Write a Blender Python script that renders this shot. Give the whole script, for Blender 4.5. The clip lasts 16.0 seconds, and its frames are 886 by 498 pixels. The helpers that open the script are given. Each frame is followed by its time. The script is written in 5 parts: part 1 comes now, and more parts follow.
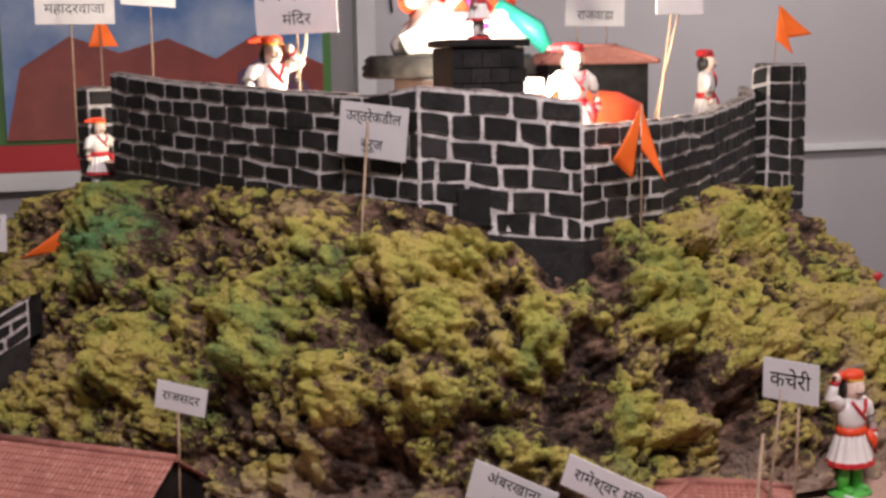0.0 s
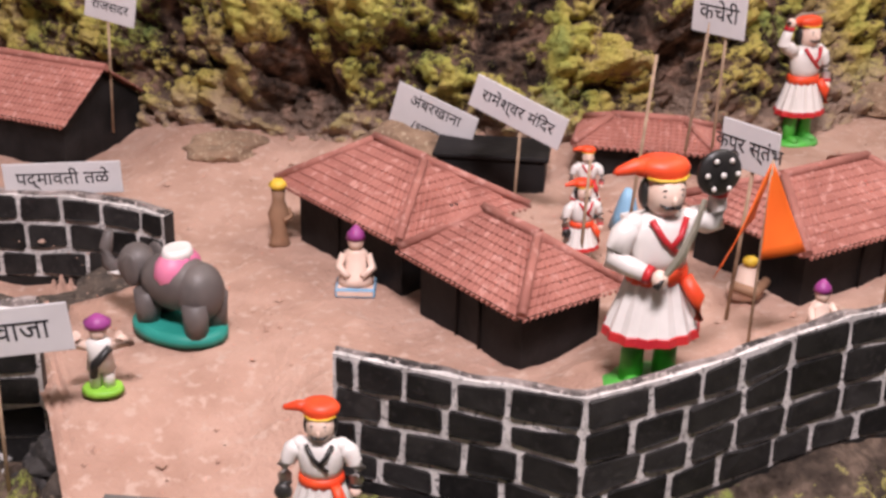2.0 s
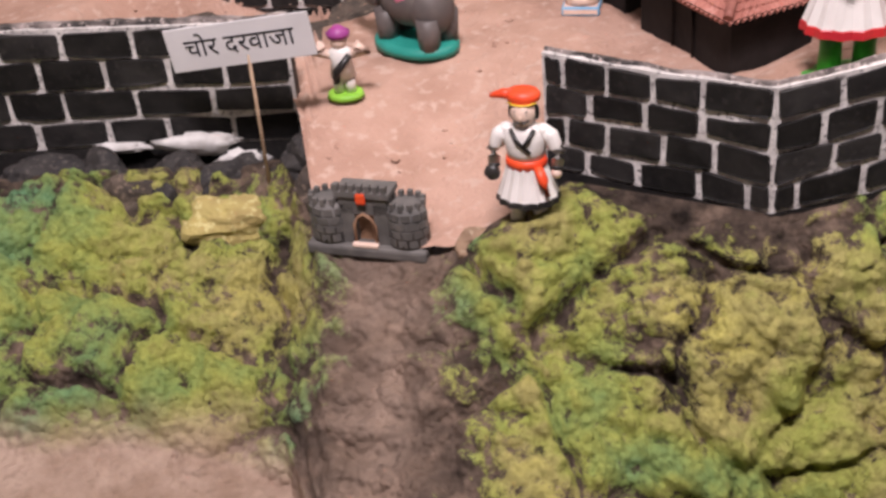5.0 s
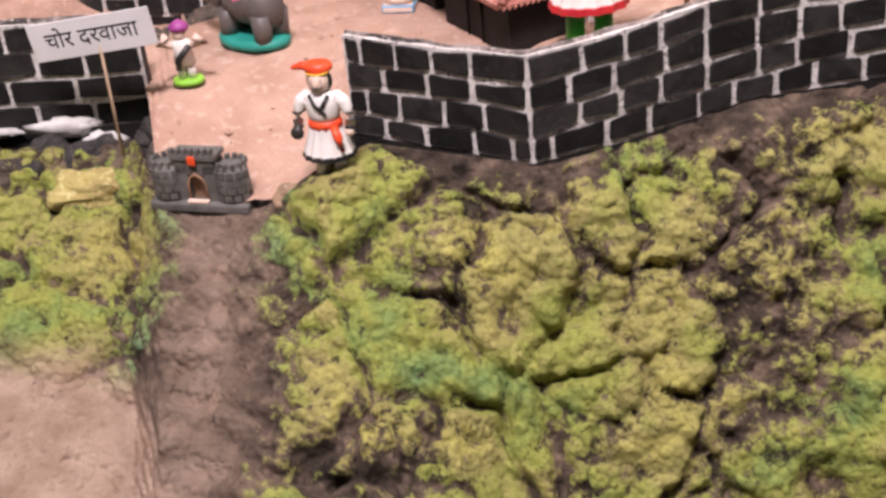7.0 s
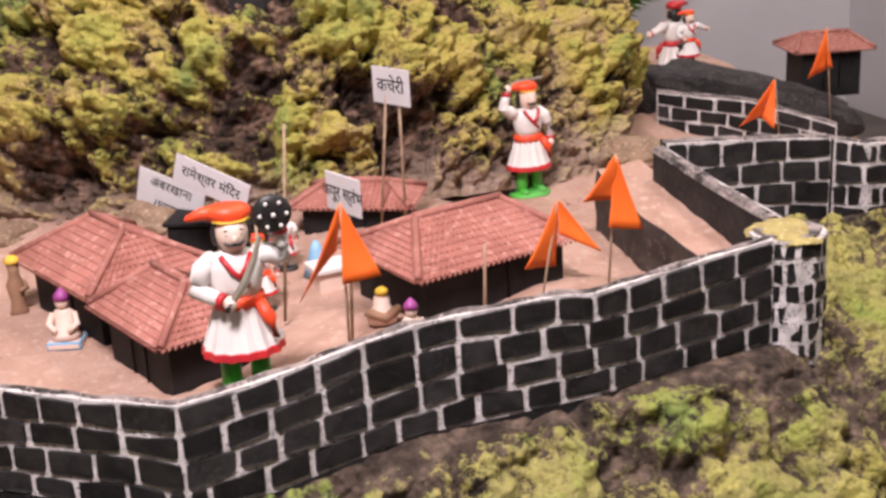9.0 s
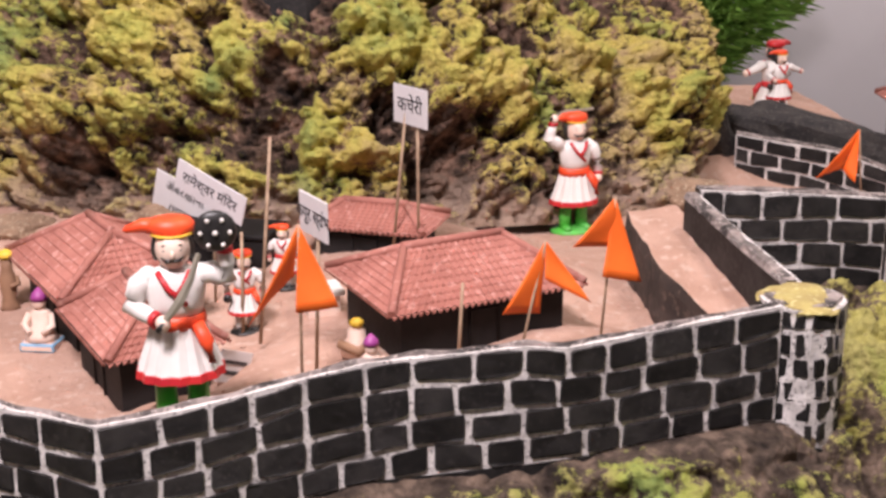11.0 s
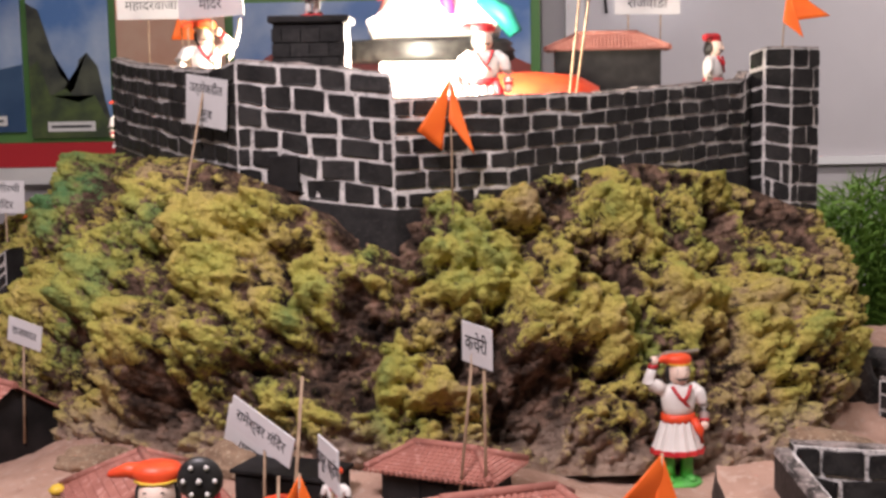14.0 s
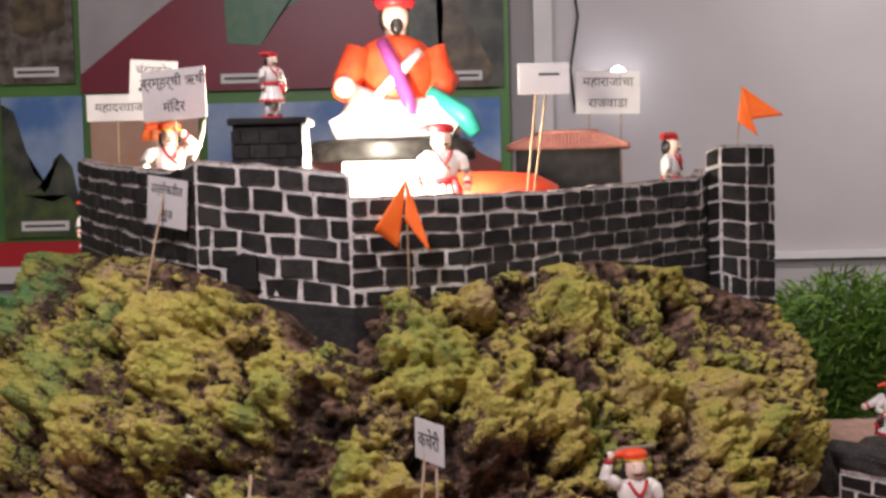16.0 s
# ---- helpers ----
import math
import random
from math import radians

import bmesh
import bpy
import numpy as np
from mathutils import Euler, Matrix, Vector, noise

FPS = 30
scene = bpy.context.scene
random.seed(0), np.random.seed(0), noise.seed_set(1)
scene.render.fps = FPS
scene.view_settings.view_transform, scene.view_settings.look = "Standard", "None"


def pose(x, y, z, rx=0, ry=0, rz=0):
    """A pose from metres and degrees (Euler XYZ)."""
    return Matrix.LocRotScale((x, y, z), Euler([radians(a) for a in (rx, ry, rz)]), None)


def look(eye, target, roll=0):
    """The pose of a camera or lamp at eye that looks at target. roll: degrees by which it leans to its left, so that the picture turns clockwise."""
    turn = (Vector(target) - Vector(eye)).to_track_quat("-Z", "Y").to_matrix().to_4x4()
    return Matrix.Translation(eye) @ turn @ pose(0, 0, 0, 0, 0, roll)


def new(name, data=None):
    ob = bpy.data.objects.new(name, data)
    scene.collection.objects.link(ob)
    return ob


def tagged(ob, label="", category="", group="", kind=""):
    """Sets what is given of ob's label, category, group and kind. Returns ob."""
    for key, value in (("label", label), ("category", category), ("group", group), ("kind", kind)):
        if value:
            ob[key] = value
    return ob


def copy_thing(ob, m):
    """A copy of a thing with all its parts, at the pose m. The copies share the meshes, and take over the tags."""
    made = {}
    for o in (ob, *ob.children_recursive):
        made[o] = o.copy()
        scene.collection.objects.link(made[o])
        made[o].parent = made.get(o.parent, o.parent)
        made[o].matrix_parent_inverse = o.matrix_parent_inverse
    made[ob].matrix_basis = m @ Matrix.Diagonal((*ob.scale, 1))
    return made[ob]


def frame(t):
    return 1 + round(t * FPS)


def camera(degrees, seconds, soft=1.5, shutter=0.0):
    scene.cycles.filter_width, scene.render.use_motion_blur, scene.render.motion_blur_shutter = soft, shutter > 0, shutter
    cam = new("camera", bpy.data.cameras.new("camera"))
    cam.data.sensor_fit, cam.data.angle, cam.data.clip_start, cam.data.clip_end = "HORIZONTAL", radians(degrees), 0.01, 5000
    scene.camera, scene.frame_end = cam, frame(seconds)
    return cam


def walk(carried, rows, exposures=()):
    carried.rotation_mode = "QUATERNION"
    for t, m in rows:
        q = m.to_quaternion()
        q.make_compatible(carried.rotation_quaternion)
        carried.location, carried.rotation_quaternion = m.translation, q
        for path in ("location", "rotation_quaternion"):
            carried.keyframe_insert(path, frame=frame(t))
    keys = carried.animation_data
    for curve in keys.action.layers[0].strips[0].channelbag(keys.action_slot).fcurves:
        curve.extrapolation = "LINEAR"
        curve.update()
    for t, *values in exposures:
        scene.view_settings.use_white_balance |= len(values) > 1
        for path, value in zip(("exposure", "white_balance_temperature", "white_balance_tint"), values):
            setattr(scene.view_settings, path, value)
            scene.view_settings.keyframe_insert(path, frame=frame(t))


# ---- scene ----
import functools
# ---- camera ----
cam = camera(38, 16.0, soft=3.0)
WALK = [
    (0.0, look((-0.569, -0.886, 0.717), (-0.118, 0.529, 0.502), -0.90)),
    (0.5, look((-0.524, -0.866, 0.691), (0.033, 0.490, 0.378), 0.29)),
    (1.0, look((-0.492, -0.853, 0.676), (0.044, 0.488, 0.272), -0.74)),
    (1.5, look((-0.435, -0.898, 0.655), (-0.082, 0.468, 0.149), -1.08)),
    (2.0, look((-0.391, -0.933, 0.642), (-0.026, 0.401, 0.062), 1.31)),
    (2.5, look((-0.385, -0.929, 0.632), (0.037, 0.375, 0.023), 2.29)),
    (3.0, look((-0.368, -0.923, 0.621), (-0.014, 0.374, -0.044), 1.62)),
    (3.5, look((-0.358, -0.925, 0.613), (-0.083, 0.357, -0.116), 0.29)),
    (4.0, look((-0.342, -0.961, 0.614), (-0.297, 0.312, -0.179), -3.71)),
    (4.2, look((-0.335, -0.981, 0.617), (-0.335, 0.293, -0.174), -4.19)),
    (6.3, look((-0.272, -1.273, 0.596), (-0.260, 0.015, -0.172), -8.33)),
    (6.5, look((-0.249, -1.300, 0.605), (-0.251, 0.002, -0.139), -8.34)),
    (7.0, look((-0.176, -1.358, 0.626), (-0.119, -0.059, -0.122), -5.97)),
    (7.5, look((-0.109, -1.388, 0.656), (0.078, -0.054, -0.005), -4.40)),
    (8.0, look((-0.081, -1.387, 0.667), (0.241, -0.050, 0.066), -2.31)),
    (8.5, look((-0.060, -1.349, 0.669), (0.314, 0.007, 0.148), -2.10)),
    (9.0, look((-0.036, -1.301, 0.669), (0.327, 0.073, 0.190), -3.27)),
    (9.2, look((-0.026, -1.284, 0.668), (0.325, 0.093, 0.187), -3.35)),
    (11.3, look((0.204, -1.210, 0.640), (0.404, 0.210, 0.198), -0.12)),
    (11.5, look((0.216, -1.191, 0.636), (0.424, 0.240, 0.236), -0.08)),
    (12.0, look((0.253, -1.150, 0.626), (0.414, 0.276, 0.190), -1.72)),
    (12.5, look((0.306, -1.126, 0.618), (0.331, 0.320, 0.220), -0.74)),
    (13.0, look((0.357, -1.121, 0.619), (0.295, 0.344, 0.302), -0.86)),
    (13.5, look((0.378, -1.126, 0.627), (0.351, 0.355, 0.390), -0.66)),
    (14.0, look((0.383, -1.130, 0.634), (0.358, 0.358, 0.444), -1.01)),
    (14.5, look((0.385, -1.131, 0.637), (0.342, 0.361, 0.486), -0.88)),
    (15.0, look((0.390, -1.136, 0.639), (0.366, 0.359, 0.517), -0.99)),
    (15.5, look((0.401, -1.144, 0.641), (0.369, 0.352, 0.542), -1.24)),
    (16.0, look((0.424, -1.156, 0.638), (0.423, 0.342, 0.559), -1.31)),
]
walk(cam, WALK, [(0.0, -0.92), (0.5, -0.62), (1.0, -0.35), (2.0, -0.42), (3.0, -0.62), (4.0, -0.6), (6.5, -0.22), (8.0, -0.2), (9.0, -0.15), (11.5, -0.1), (12.6, 0.0), (13.5, -0.35), (14.5, -0.78), (16.0, -0.88)])

# ---- light ----
world = bpy.data.worlds.new("hall")
scene.world = world
world.use_nodes = True
world.node_tree.nodes["Background"].inputs[0].default_value = (1.0, 0.90, 0.90, 1)
world.node_tree.nodes["Background"].inputs[1].default_value = 0.12


def lamp(name, kind, where, target, watts, colour, size=0.5, size_y=None, cone=45, blend=0.4):
    data = bpy.data.lights.new(name, kind)
    data.energy, data.color = watts, colour
    if kind == "AREA":
        data.shape, data.size, data.size_y = "RECTANGLE", size, size_y or size
    if kind == "SPOT":
        data.spot_size, data.spot_blend, data.shadow_soft_size = radians(cone), blend, size
    if kind == "POINT":
        data.shadow_soft_size = size
    ob = new(name, data)
    ob.matrix_world = look(where, target)
    return tagged(ob, "unseen warm light in the hall", "lamp", kind="structure")


lamp("hall_area_light", "AREA", (-0.40, -1.2, 2.55), (0.1, 0.5, 0.1), 175, (1.0, 0.885, 0.94), 0.7, 0.4)
lamp("hall_area_light", "AREA", (1.6, 0.2, 2.5), (0.4, 0.7, 0.2), 40, (1.0, 0.90, 0.88), 0.8, 0.4)
# added fill with no known source, brightens the lower right of the grey wall
lamp("hall_area_light", "AREA", (2.9, 2.9, 2.2), (3.0, 4.9, -0.1), 70, (1.0, 0.92, 0.92), 0.8, 0.4)
lamp("statue_lamp", "POINT", (0.25, 1.34, 0.69), (0.3, 1.8, 0.8), 85, (1.0, 0.88, 0.70), 0.03)


# ---- materials ----
def mat(name, base, rough=0.8, second=None, scale=20.0, bump=0.3, bump_scale=80.0, metal=0.0, detail=6.0, third=None, amount=0.5, bump_dist=0.002, obj_random=0.0, spec=0.4):
    """A painted or natural surface: two colours mixed by noise, a third in small specks, and fine relief."""
    m = bpy.data.materials.new(name)
    m.use_nodes = True
    nt = m.node_tree
    n, l = nt.nodes, nt.links
    b = n["Principled BSDF"]
    b.inputs["Roughness"].default_value, b.inputs["Metallic"].default_value = rough, metal
    b.inputs["Specular IOR Level"].default_value = spec
    co = n.new("ShaderNodeTexCoord")
    second = second or tuple(c * 0.75 for c in base)
    t1 = n.new("ShaderNodeTexNoise")
    t1.inputs["Scale"].default_value, t1.inputs["Detail"].default_value = scale, detail
    l.new(co.outputs["Object"], t1.inputs["Vector"])
    ramp = n.new("ShaderNodeValToRGB")
    ramp.color_ramp.elements[0].position, ramp.color_ramp.elements[1].position = amount - 0.12, amount + 0.12
    ramp.color_ramp.elements[0].color, ramp.color_ramp.elements[1].color = (*base, 1), (*second, 1)
    l.new(t1.outputs["Fac"], ramp.inputs["Fac"])
    out = ramp.outputs["Color"]
    if third:
        t3 = n.new("ShaderNodeTexNoise")
        t3.inputs["Scale"].default_value, t3.inputs["Detail"].default_value = scale * 5, 3
        l.new(co.outputs["Object"], t3.inputs["Vector"])
        r3 = n.new("ShaderNodeValToRGB")
        r3.color_ramp.elements[0].position, r3.color_ramp.elements[1].position = 0.56, 0.66
        l.new(t3.outputs["Fac"], r3.inputs["Fac"])
        mix = n.new("ShaderNodeMixRGB")
        mix.inputs["Color2"].default_value = (*third, 1)
        l.new(r3.outputs["Color"], mix.inputs["Fac"])
        l.new(out, mix.inputs["Color1"])
        out = mix.outputs["Color"]
    if obj_random:
        info = n.new("ShaderNodeObjectInfo")
        hsv = n.new("ShaderNodeHueSaturation")
        mr = n.new("ShaderNodeMapRange")
        mr.inputs["To Min"].default_value, mr.inputs["To Max"].default_value = 1 - obj_random, 1 + obj_random
        l.new(info.outputs["Random"], mr.inputs["Value"])
        l.new(mr.outputs["Result"], hsv.inputs["Value"])
        l.new(out, hsv.inputs["Color"])
        out = hsv.outputs["Color"]
    l.new(out, b.inputs["Base Color"])
    t2 = n.new("ShaderNodeTexNoise")
    t2.inputs["Scale"].default_value, t2.inputs["Detail"].default_value = bump_scale, 5
    l.new(co.outputs["Object"], t2.inputs["Vector"])
    bp = n.new("ShaderNodeBump")
    bp.inputs["Strength"].default_value, bp.inputs["Distance"].default_value = bump, bump_dist
    l.new(t2.outputs["Fac"], bp.inputs["Height"])
    l.new(bp.outputs["Normal"], b.inputs["Normal"])
    return m


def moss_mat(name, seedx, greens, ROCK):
    """Dark rock, coloured sawdust where the mask attribute says, painted shade in its crevices."""
    m = bpy.data.materials.new(name)
    m.use_nodes = True
    n, l = m.node_tree.nodes, m.node_tree.links
    b = n["Principled BSDF"]
    b.inputs["Roughness"].default_value = 0.95
    b.inputs["Specular IOR Level"].default_value = 0.15
    co = n.new("ShaderNodeTexCoord")
    mp = n.new("ShaderNodeMapping")
    mp.inputs["Location"].default_value = (seedx, seedx * 0.7, 0)
    l.new(co.outputs["Object"], mp.inputs["Vector"])

    def tex(scale, detail=4, rough=0.6):
        t = n.new("ShaderNodeTexNoise")
        t.inputs["Scale"].default_value, t.inputs["Detail"].default_value, t.inputs["Roughness"].default_value = scale, detail, rough
        l.new(mp.outputs["Vector"], t.inputs["Vector"])
        return t.outputs["Fac"]

    def ramp(src, stops):
        r = n.new("ShaderNodeValToRGB")
        e = r.color_ramp.elements
        while len(e) < len(stops):
            e.new(0.5)
        for k, (p, c) in enumerate(stops):
            e[k].position, e[k].color = p, (*c, 1)
        l.new(src, r.inputs["Fac"])
        return r.outputs["Color"]

    def mixc(fac, c1, c2, mode="MIX"):
        x = n.new("ShaderNodeMixRGB")
        x.blend_type = mode
        if isinstance(fac, float):
            x.inputs["Fac"].default_value = fac
        else:
            l.new(fac, x.inputs["Fac"])
        l.new(c1, x.inputs["Color1"])
        l.new(c2, x.inputs["Color2"])
        return x.outputs["Color"]

    dust_and_shade = n.new("ShaderNodeAttribute")
    dust_and_shade.attribute_name = "dust_and_shade"
    hue = n.new("ShaderNodeAttribute")
    hue.attribute_name = "hue"
    lean = n.new("ShaderNodeMath")
    lean.operation = "MULTIPLY_ADD"
    lean.inputs[1].default_value = 1.0
    l.new(hue.outputs["Fac"], lean.inputs[0])
    l.new(tex(6.5, 4), lean.inputs[2])
    tint = ramp(lean.outputs[0], greens)
    fine = ramp(tex(170, 4), [(0.3, (0.62, 0.62, 0.58)), (0.62, (1.0, 1.0, 1.0))])
    green = mixc(0.75, tint, fine, "MULTIPLY")
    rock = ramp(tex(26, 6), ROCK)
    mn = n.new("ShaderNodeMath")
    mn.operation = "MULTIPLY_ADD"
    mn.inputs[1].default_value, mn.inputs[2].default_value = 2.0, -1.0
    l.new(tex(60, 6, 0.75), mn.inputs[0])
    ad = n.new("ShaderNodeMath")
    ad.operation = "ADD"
    l.new(dust_and_shade.outputs["Fac"], ad.inputs[0])
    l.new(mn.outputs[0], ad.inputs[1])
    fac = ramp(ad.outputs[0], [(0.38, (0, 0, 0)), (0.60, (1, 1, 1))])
    sandy = n.new("ShaderNodeAttribute")
    sandy.attribute_name = "sandy"
    soil = ramp(tex(18, 5), [(0.35, (0.38, 0.26, 0.19)), (0.62, (0.56, 0.41, 0.32))])
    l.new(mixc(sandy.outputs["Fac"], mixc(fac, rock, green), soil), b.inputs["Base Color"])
    crumb = n.new("ShaderNodeTexVoronoi")
    crumb.inputs["Scale"].default_value = 95
    l.new(mp.outputs["Vector"], crumb.inputs["Vector"])
    hh = n.new("ShaderNodeMath")
    hh.operation = "SUBTRACT"
    l.new(tex(120, 6, 0.75), hh.inputs[0])
    l.new(crumb.outputs["Distance"], hh.inputs[1])
    bp = n.new("ShaderNodeBump")
    bp.inputs["Strength"].default_value, bp.inputs["Distance"].default_value = 1.0, 0.008
    l.new(hh.outputs[0], bp.inputs["Height"])
    l.new(bp.outputs["Normal"], b.inputs["Normal"])
    return m


M = dict(
    sand=mat("sand", (0.47, 0.30, 0.23), 0.95, (0.38, 0.23, 0.17), 13, 0.9, 150, third=(0.49, 0.34, 0.27), bump_dist=0.004),
    black=mat("black_paint", (0.014, 0.013, 0.013), 0.55, (0.026, 0.024, 0.023), 30, 0.5, 130, third=(0.03, 0.027, 0.026), obj_random=0.4, spec=0.18),
    joint=mat("white_joint_paint", (0.70, 0.66, 0.63), 0.75, (0.46, 0.43, 0.41), 45, 0.8, 160, third=(0.16, 0.145, 0.14)),
    coping=mat("worn_coping", (0.035, 0.030, 0.028), 0.8, (0.30, 0.25, 0.23), 34, 0.8, 120, third=(0.42, 0.36, 0.33)),
    roof=mat("roof_red", (0.38, 0.155, 0.120), 0.8, (0.30, 0.115, 0.088), 18, 0.5, 140, third=(0.45, 0.22, 0.18)),
    housewall=mat("house_black", (0.011, 0.010, 0.010), 0.6, (0.020, 0.018, 0.018), 25, 0.4, 120, spec=0.15),
    skin=mat("skin_paint", (0.78, 0.60, 0.50), 0.45, (0.72, 0.53, 0.43), 40, 0.1),
    white=mat("white_gloss_paint", (0.76, 0.72, 0.68), 0.35, (0.68, 0.64, 0.60), 25, 0.1),
    red=mat("red_paint", (0.55, 0.03, 0.03), 0.4, (0.44, 0.02, 0.03), 30, 0.1),
    orange=mat("orange_paint", (0.78, 0.085, 0.022), 0.45, (0.68, 0.06, 0.02), 30, 0.1),
    green=mat("green_paint", (0.08, 0.45, 0.05), 0.45, (0.10, 0.38, 0.08), 30, 0.1),
    lime=mat("lime_paint", (0.30, 0.60, 0.06), 0.5, (0.22, 0.5, 0.05), 30, 0.1),
    dark=mat("dark_paint", (0.012, 0.011, 0.011), 0.4, (0.03, 0.028, 0.026), 40, 0.2),
    flag=mat("flag_orange", (0.90, 0.17, 0.02), 0.6, (0.82, 0.13, 0.015), 14, 0.15, 60),
    stick=mat("wood_stick", (0.42, 0.30, 0.20), 0.7, (0.30, 0.20, 0.13), 60, 0.2),
    paper=mat("white_board", (0.64, 0.62, 0.62), 0.5, (0.57, 0.55, 0.55), 12, 0.05),
    ink=mat("black_ink", (0.02, 0.02, 0.025), 0.5, (0.03, 0.03, 0.035), 40, 0.0),
    elephant=mat("elephant_grey", (0.10, 0.085, 0.08), 0.5, (0.14, 0.12, 0.11), 30, 0.2),
    teal=mat("teal_paint", (0.03, 0.30, 0.24), 0.45, (0.02, 0.24, 0.19), 30, 0.1),
    blue=mat("pale_blue_paint", (0.25, 0.45, 0.62), 0.45, (0.20, 0.38, 0.55), 30, 0.1),
    pink=mat("pink_paint", (0.72, 0.22, 0.34), 0.45, (0.62, 0.15, 0.30), 30, 0.1),
    purple=mat("purple_paint", (0.35, 0.06, 0.25), 0.45, (0.28, 0.05, 0.22), 30, 0.1),
    clay=mat("clay_brown", (0.30, 0.17, 0.10), 0.7, (0.22, 0.12, 0.07), 30, 0.3),
    yellow=mat("yellow_paint", (0.75, 0.50, 0.05), 0.5, (0.65, 0.42, 0.05), 30, 0.1),
    metal=mat("dull_steel", (0.42, 0.38, 0.30), 0.4, (0.32, 0.29, 0.23), 40, 0.1, metal=0.4),
    stone=mat("grey_stone_paint", (0.09, 0.085, 0.08), 0.65, (0.14, 0.13, 0.12), 40, 0.4),
    wall=mat("grey_sheet", (0.52, 0.49, 0.50), 0.4, (0.47, 0.44, 0.45), 1.5, 0.15, 5, bump_dist=0.01),
    whitewash=mat("white_board_trim", (0.78, 0.77, 0.76), 0.5, (0.7, 0.69, 0.69), 4, 0.05),
    floor=mat("dark_floor", (0.10, 0.08, 0.07), 0.6, (0.07, 0.06, 0.05), 6, 0.2),
)
GREENS = [(0.24, (0.15, 0.30, 0.12)), (0.36, (0.31, 0.37, 0.11)), (0.47, (0.53, 0.49, 0.12)), (0.58, (0.62, 0.50, 0.14)), (0.72, (0.50, 0.37, 0.19))]
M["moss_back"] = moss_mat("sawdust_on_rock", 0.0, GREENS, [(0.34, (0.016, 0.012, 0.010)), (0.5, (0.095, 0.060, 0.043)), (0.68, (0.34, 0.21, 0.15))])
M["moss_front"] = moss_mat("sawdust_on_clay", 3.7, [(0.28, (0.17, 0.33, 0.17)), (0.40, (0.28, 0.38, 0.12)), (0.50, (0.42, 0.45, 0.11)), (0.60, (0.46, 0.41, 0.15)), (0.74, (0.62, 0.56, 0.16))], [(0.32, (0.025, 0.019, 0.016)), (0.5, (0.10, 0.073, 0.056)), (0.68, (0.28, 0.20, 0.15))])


# ---- mesh tools ----
def part(name, bm, material, parent=None, label="", smooth=False):
    me = bpy.data.meshes.new(name)
    bm.normal_update()
    bm.to_mesh(me)
    bm.free()
    for m in material if isinstance(material, (list, tuple)) else [material]:
        me.materials.append(m)
    if smooth:
        me.polygons.foreach_set("use_smooth", [True] * len(me.polygons))
    ob = new(name, me)
    if parent:
        ob.parent = parent
    return tagged(ob, label)


def thing(name, m, label, category, group="", kind=""):
    ob = new(name)
    ob.empty_display_size = 0.02
    ob.matrix_world = m
    return tagged(ob, label, category, group, kind)


def box(bm, lo, hi, mi=0, bevel=0.0):
    r = bmesh.ops.create_cube(bm, size=1.0)
    lo, hi = Vector(lo), Vector(hi)
    for v in r["verts"]:
        v.co = Vector([(lo[k] + hi[k]) / 2 + v.co[k] * (hi[k] - lo[k]) for k in range(3)])
    faces = {f for v in r["verts"] for f in v.link_faces}
    if bevel:
        e = list({e for v in r["verts"] for e in v.link_edges})
        out = bmesh.ops.bevel(bm, geom=e, offset=bevel, segments=2, affect="EDGES", profile=0.5)
        faces |= set(out["faces"])
    for f in faces:
        if f.is_valid:
            f.material_index = mi
    return r


def loft(bm, rings, mi=0, seg=14, close=True):
    """Skin of elliptical rings: (x, y, z, rx, ry) one above the other, or along any line with (.., axis) given as z."""
    prev = None
    for x, y, z, rx, ry in rings:
        ring = [bm.verts.new((x + rx * math.cos(2 * math.pi * k / seg), y + ry * math.sin(2 * math.pi * k / seg), z)) for k in range(seg)]
        if prev:
            for k in range(seg):
                f = bm.faces.new((prev[k], prev[(k + 1) % seg], ring[(k + 1) % seg], ring[k]))
                f.material_index, f.smooth = mi, True
        elif close:
            f = bm.faces.new(ring[::-1])
            f.material_index = mi
        prev = ring
    if close:
        f = bm.faces.new(prev)
        f.material_index = mi


def tube(bm, pts, radii, mi=0, seg=8):
    """A rounded limb through the points."""
    pts = [Vector(p) for p in pts]
    prev = None
    for i, p in enumerate(pts):
        d = (pts[min(i + 1, len(pts) - 1)] - pts[max(i - 1, 0)]).normalized()
        a = d.orthogonal().normalized()
        if abs(d.z) < 0.95:
            a = d.cross(Vector((0, 0, 1))).normalized()
        else:
            a = Vector((1, 0, 0))
        b = d.cross(a)
        ring = [bm.verts.new(p + (a * math.cos(2 * math.pi * k / seg) + b * math.sin(2 * math.pi * k / seg)) * radii[i]) for k in range(seg)]
        if prev:
            for k in range(seg):
                f = bm.faces.new((prev[k], prev[(k + 1) % seg], ring[(k + 1) % seg], ring[k]))
                f.material_index, f.smooth = mi, True
        else:
            bm.faces.new(ring[::-1]).material_index = mi
        prev = ring
    bm.faces.new(prev).material_index = mi


def ball(bm, c, r, mi=0, squash=(1, 1, 1), u=12, v=8):
    out = bmesh.ops.create_uvsphere(bm, u_segments=u, v_segments=v, radius=r)
    for vert in out["verts"]:
        vert.co = Vector((vert.co.x * squash[0], vert.co.y * squash[1], vert.co.z * squash[2])) + Vector(c)
        for f in vert.link_faces:
            f.material_index, f.smooth = mi, True


def curve_at(table, x):
    xs, ys = zip(*table)
    return float(np.interp(x, xs, ys))


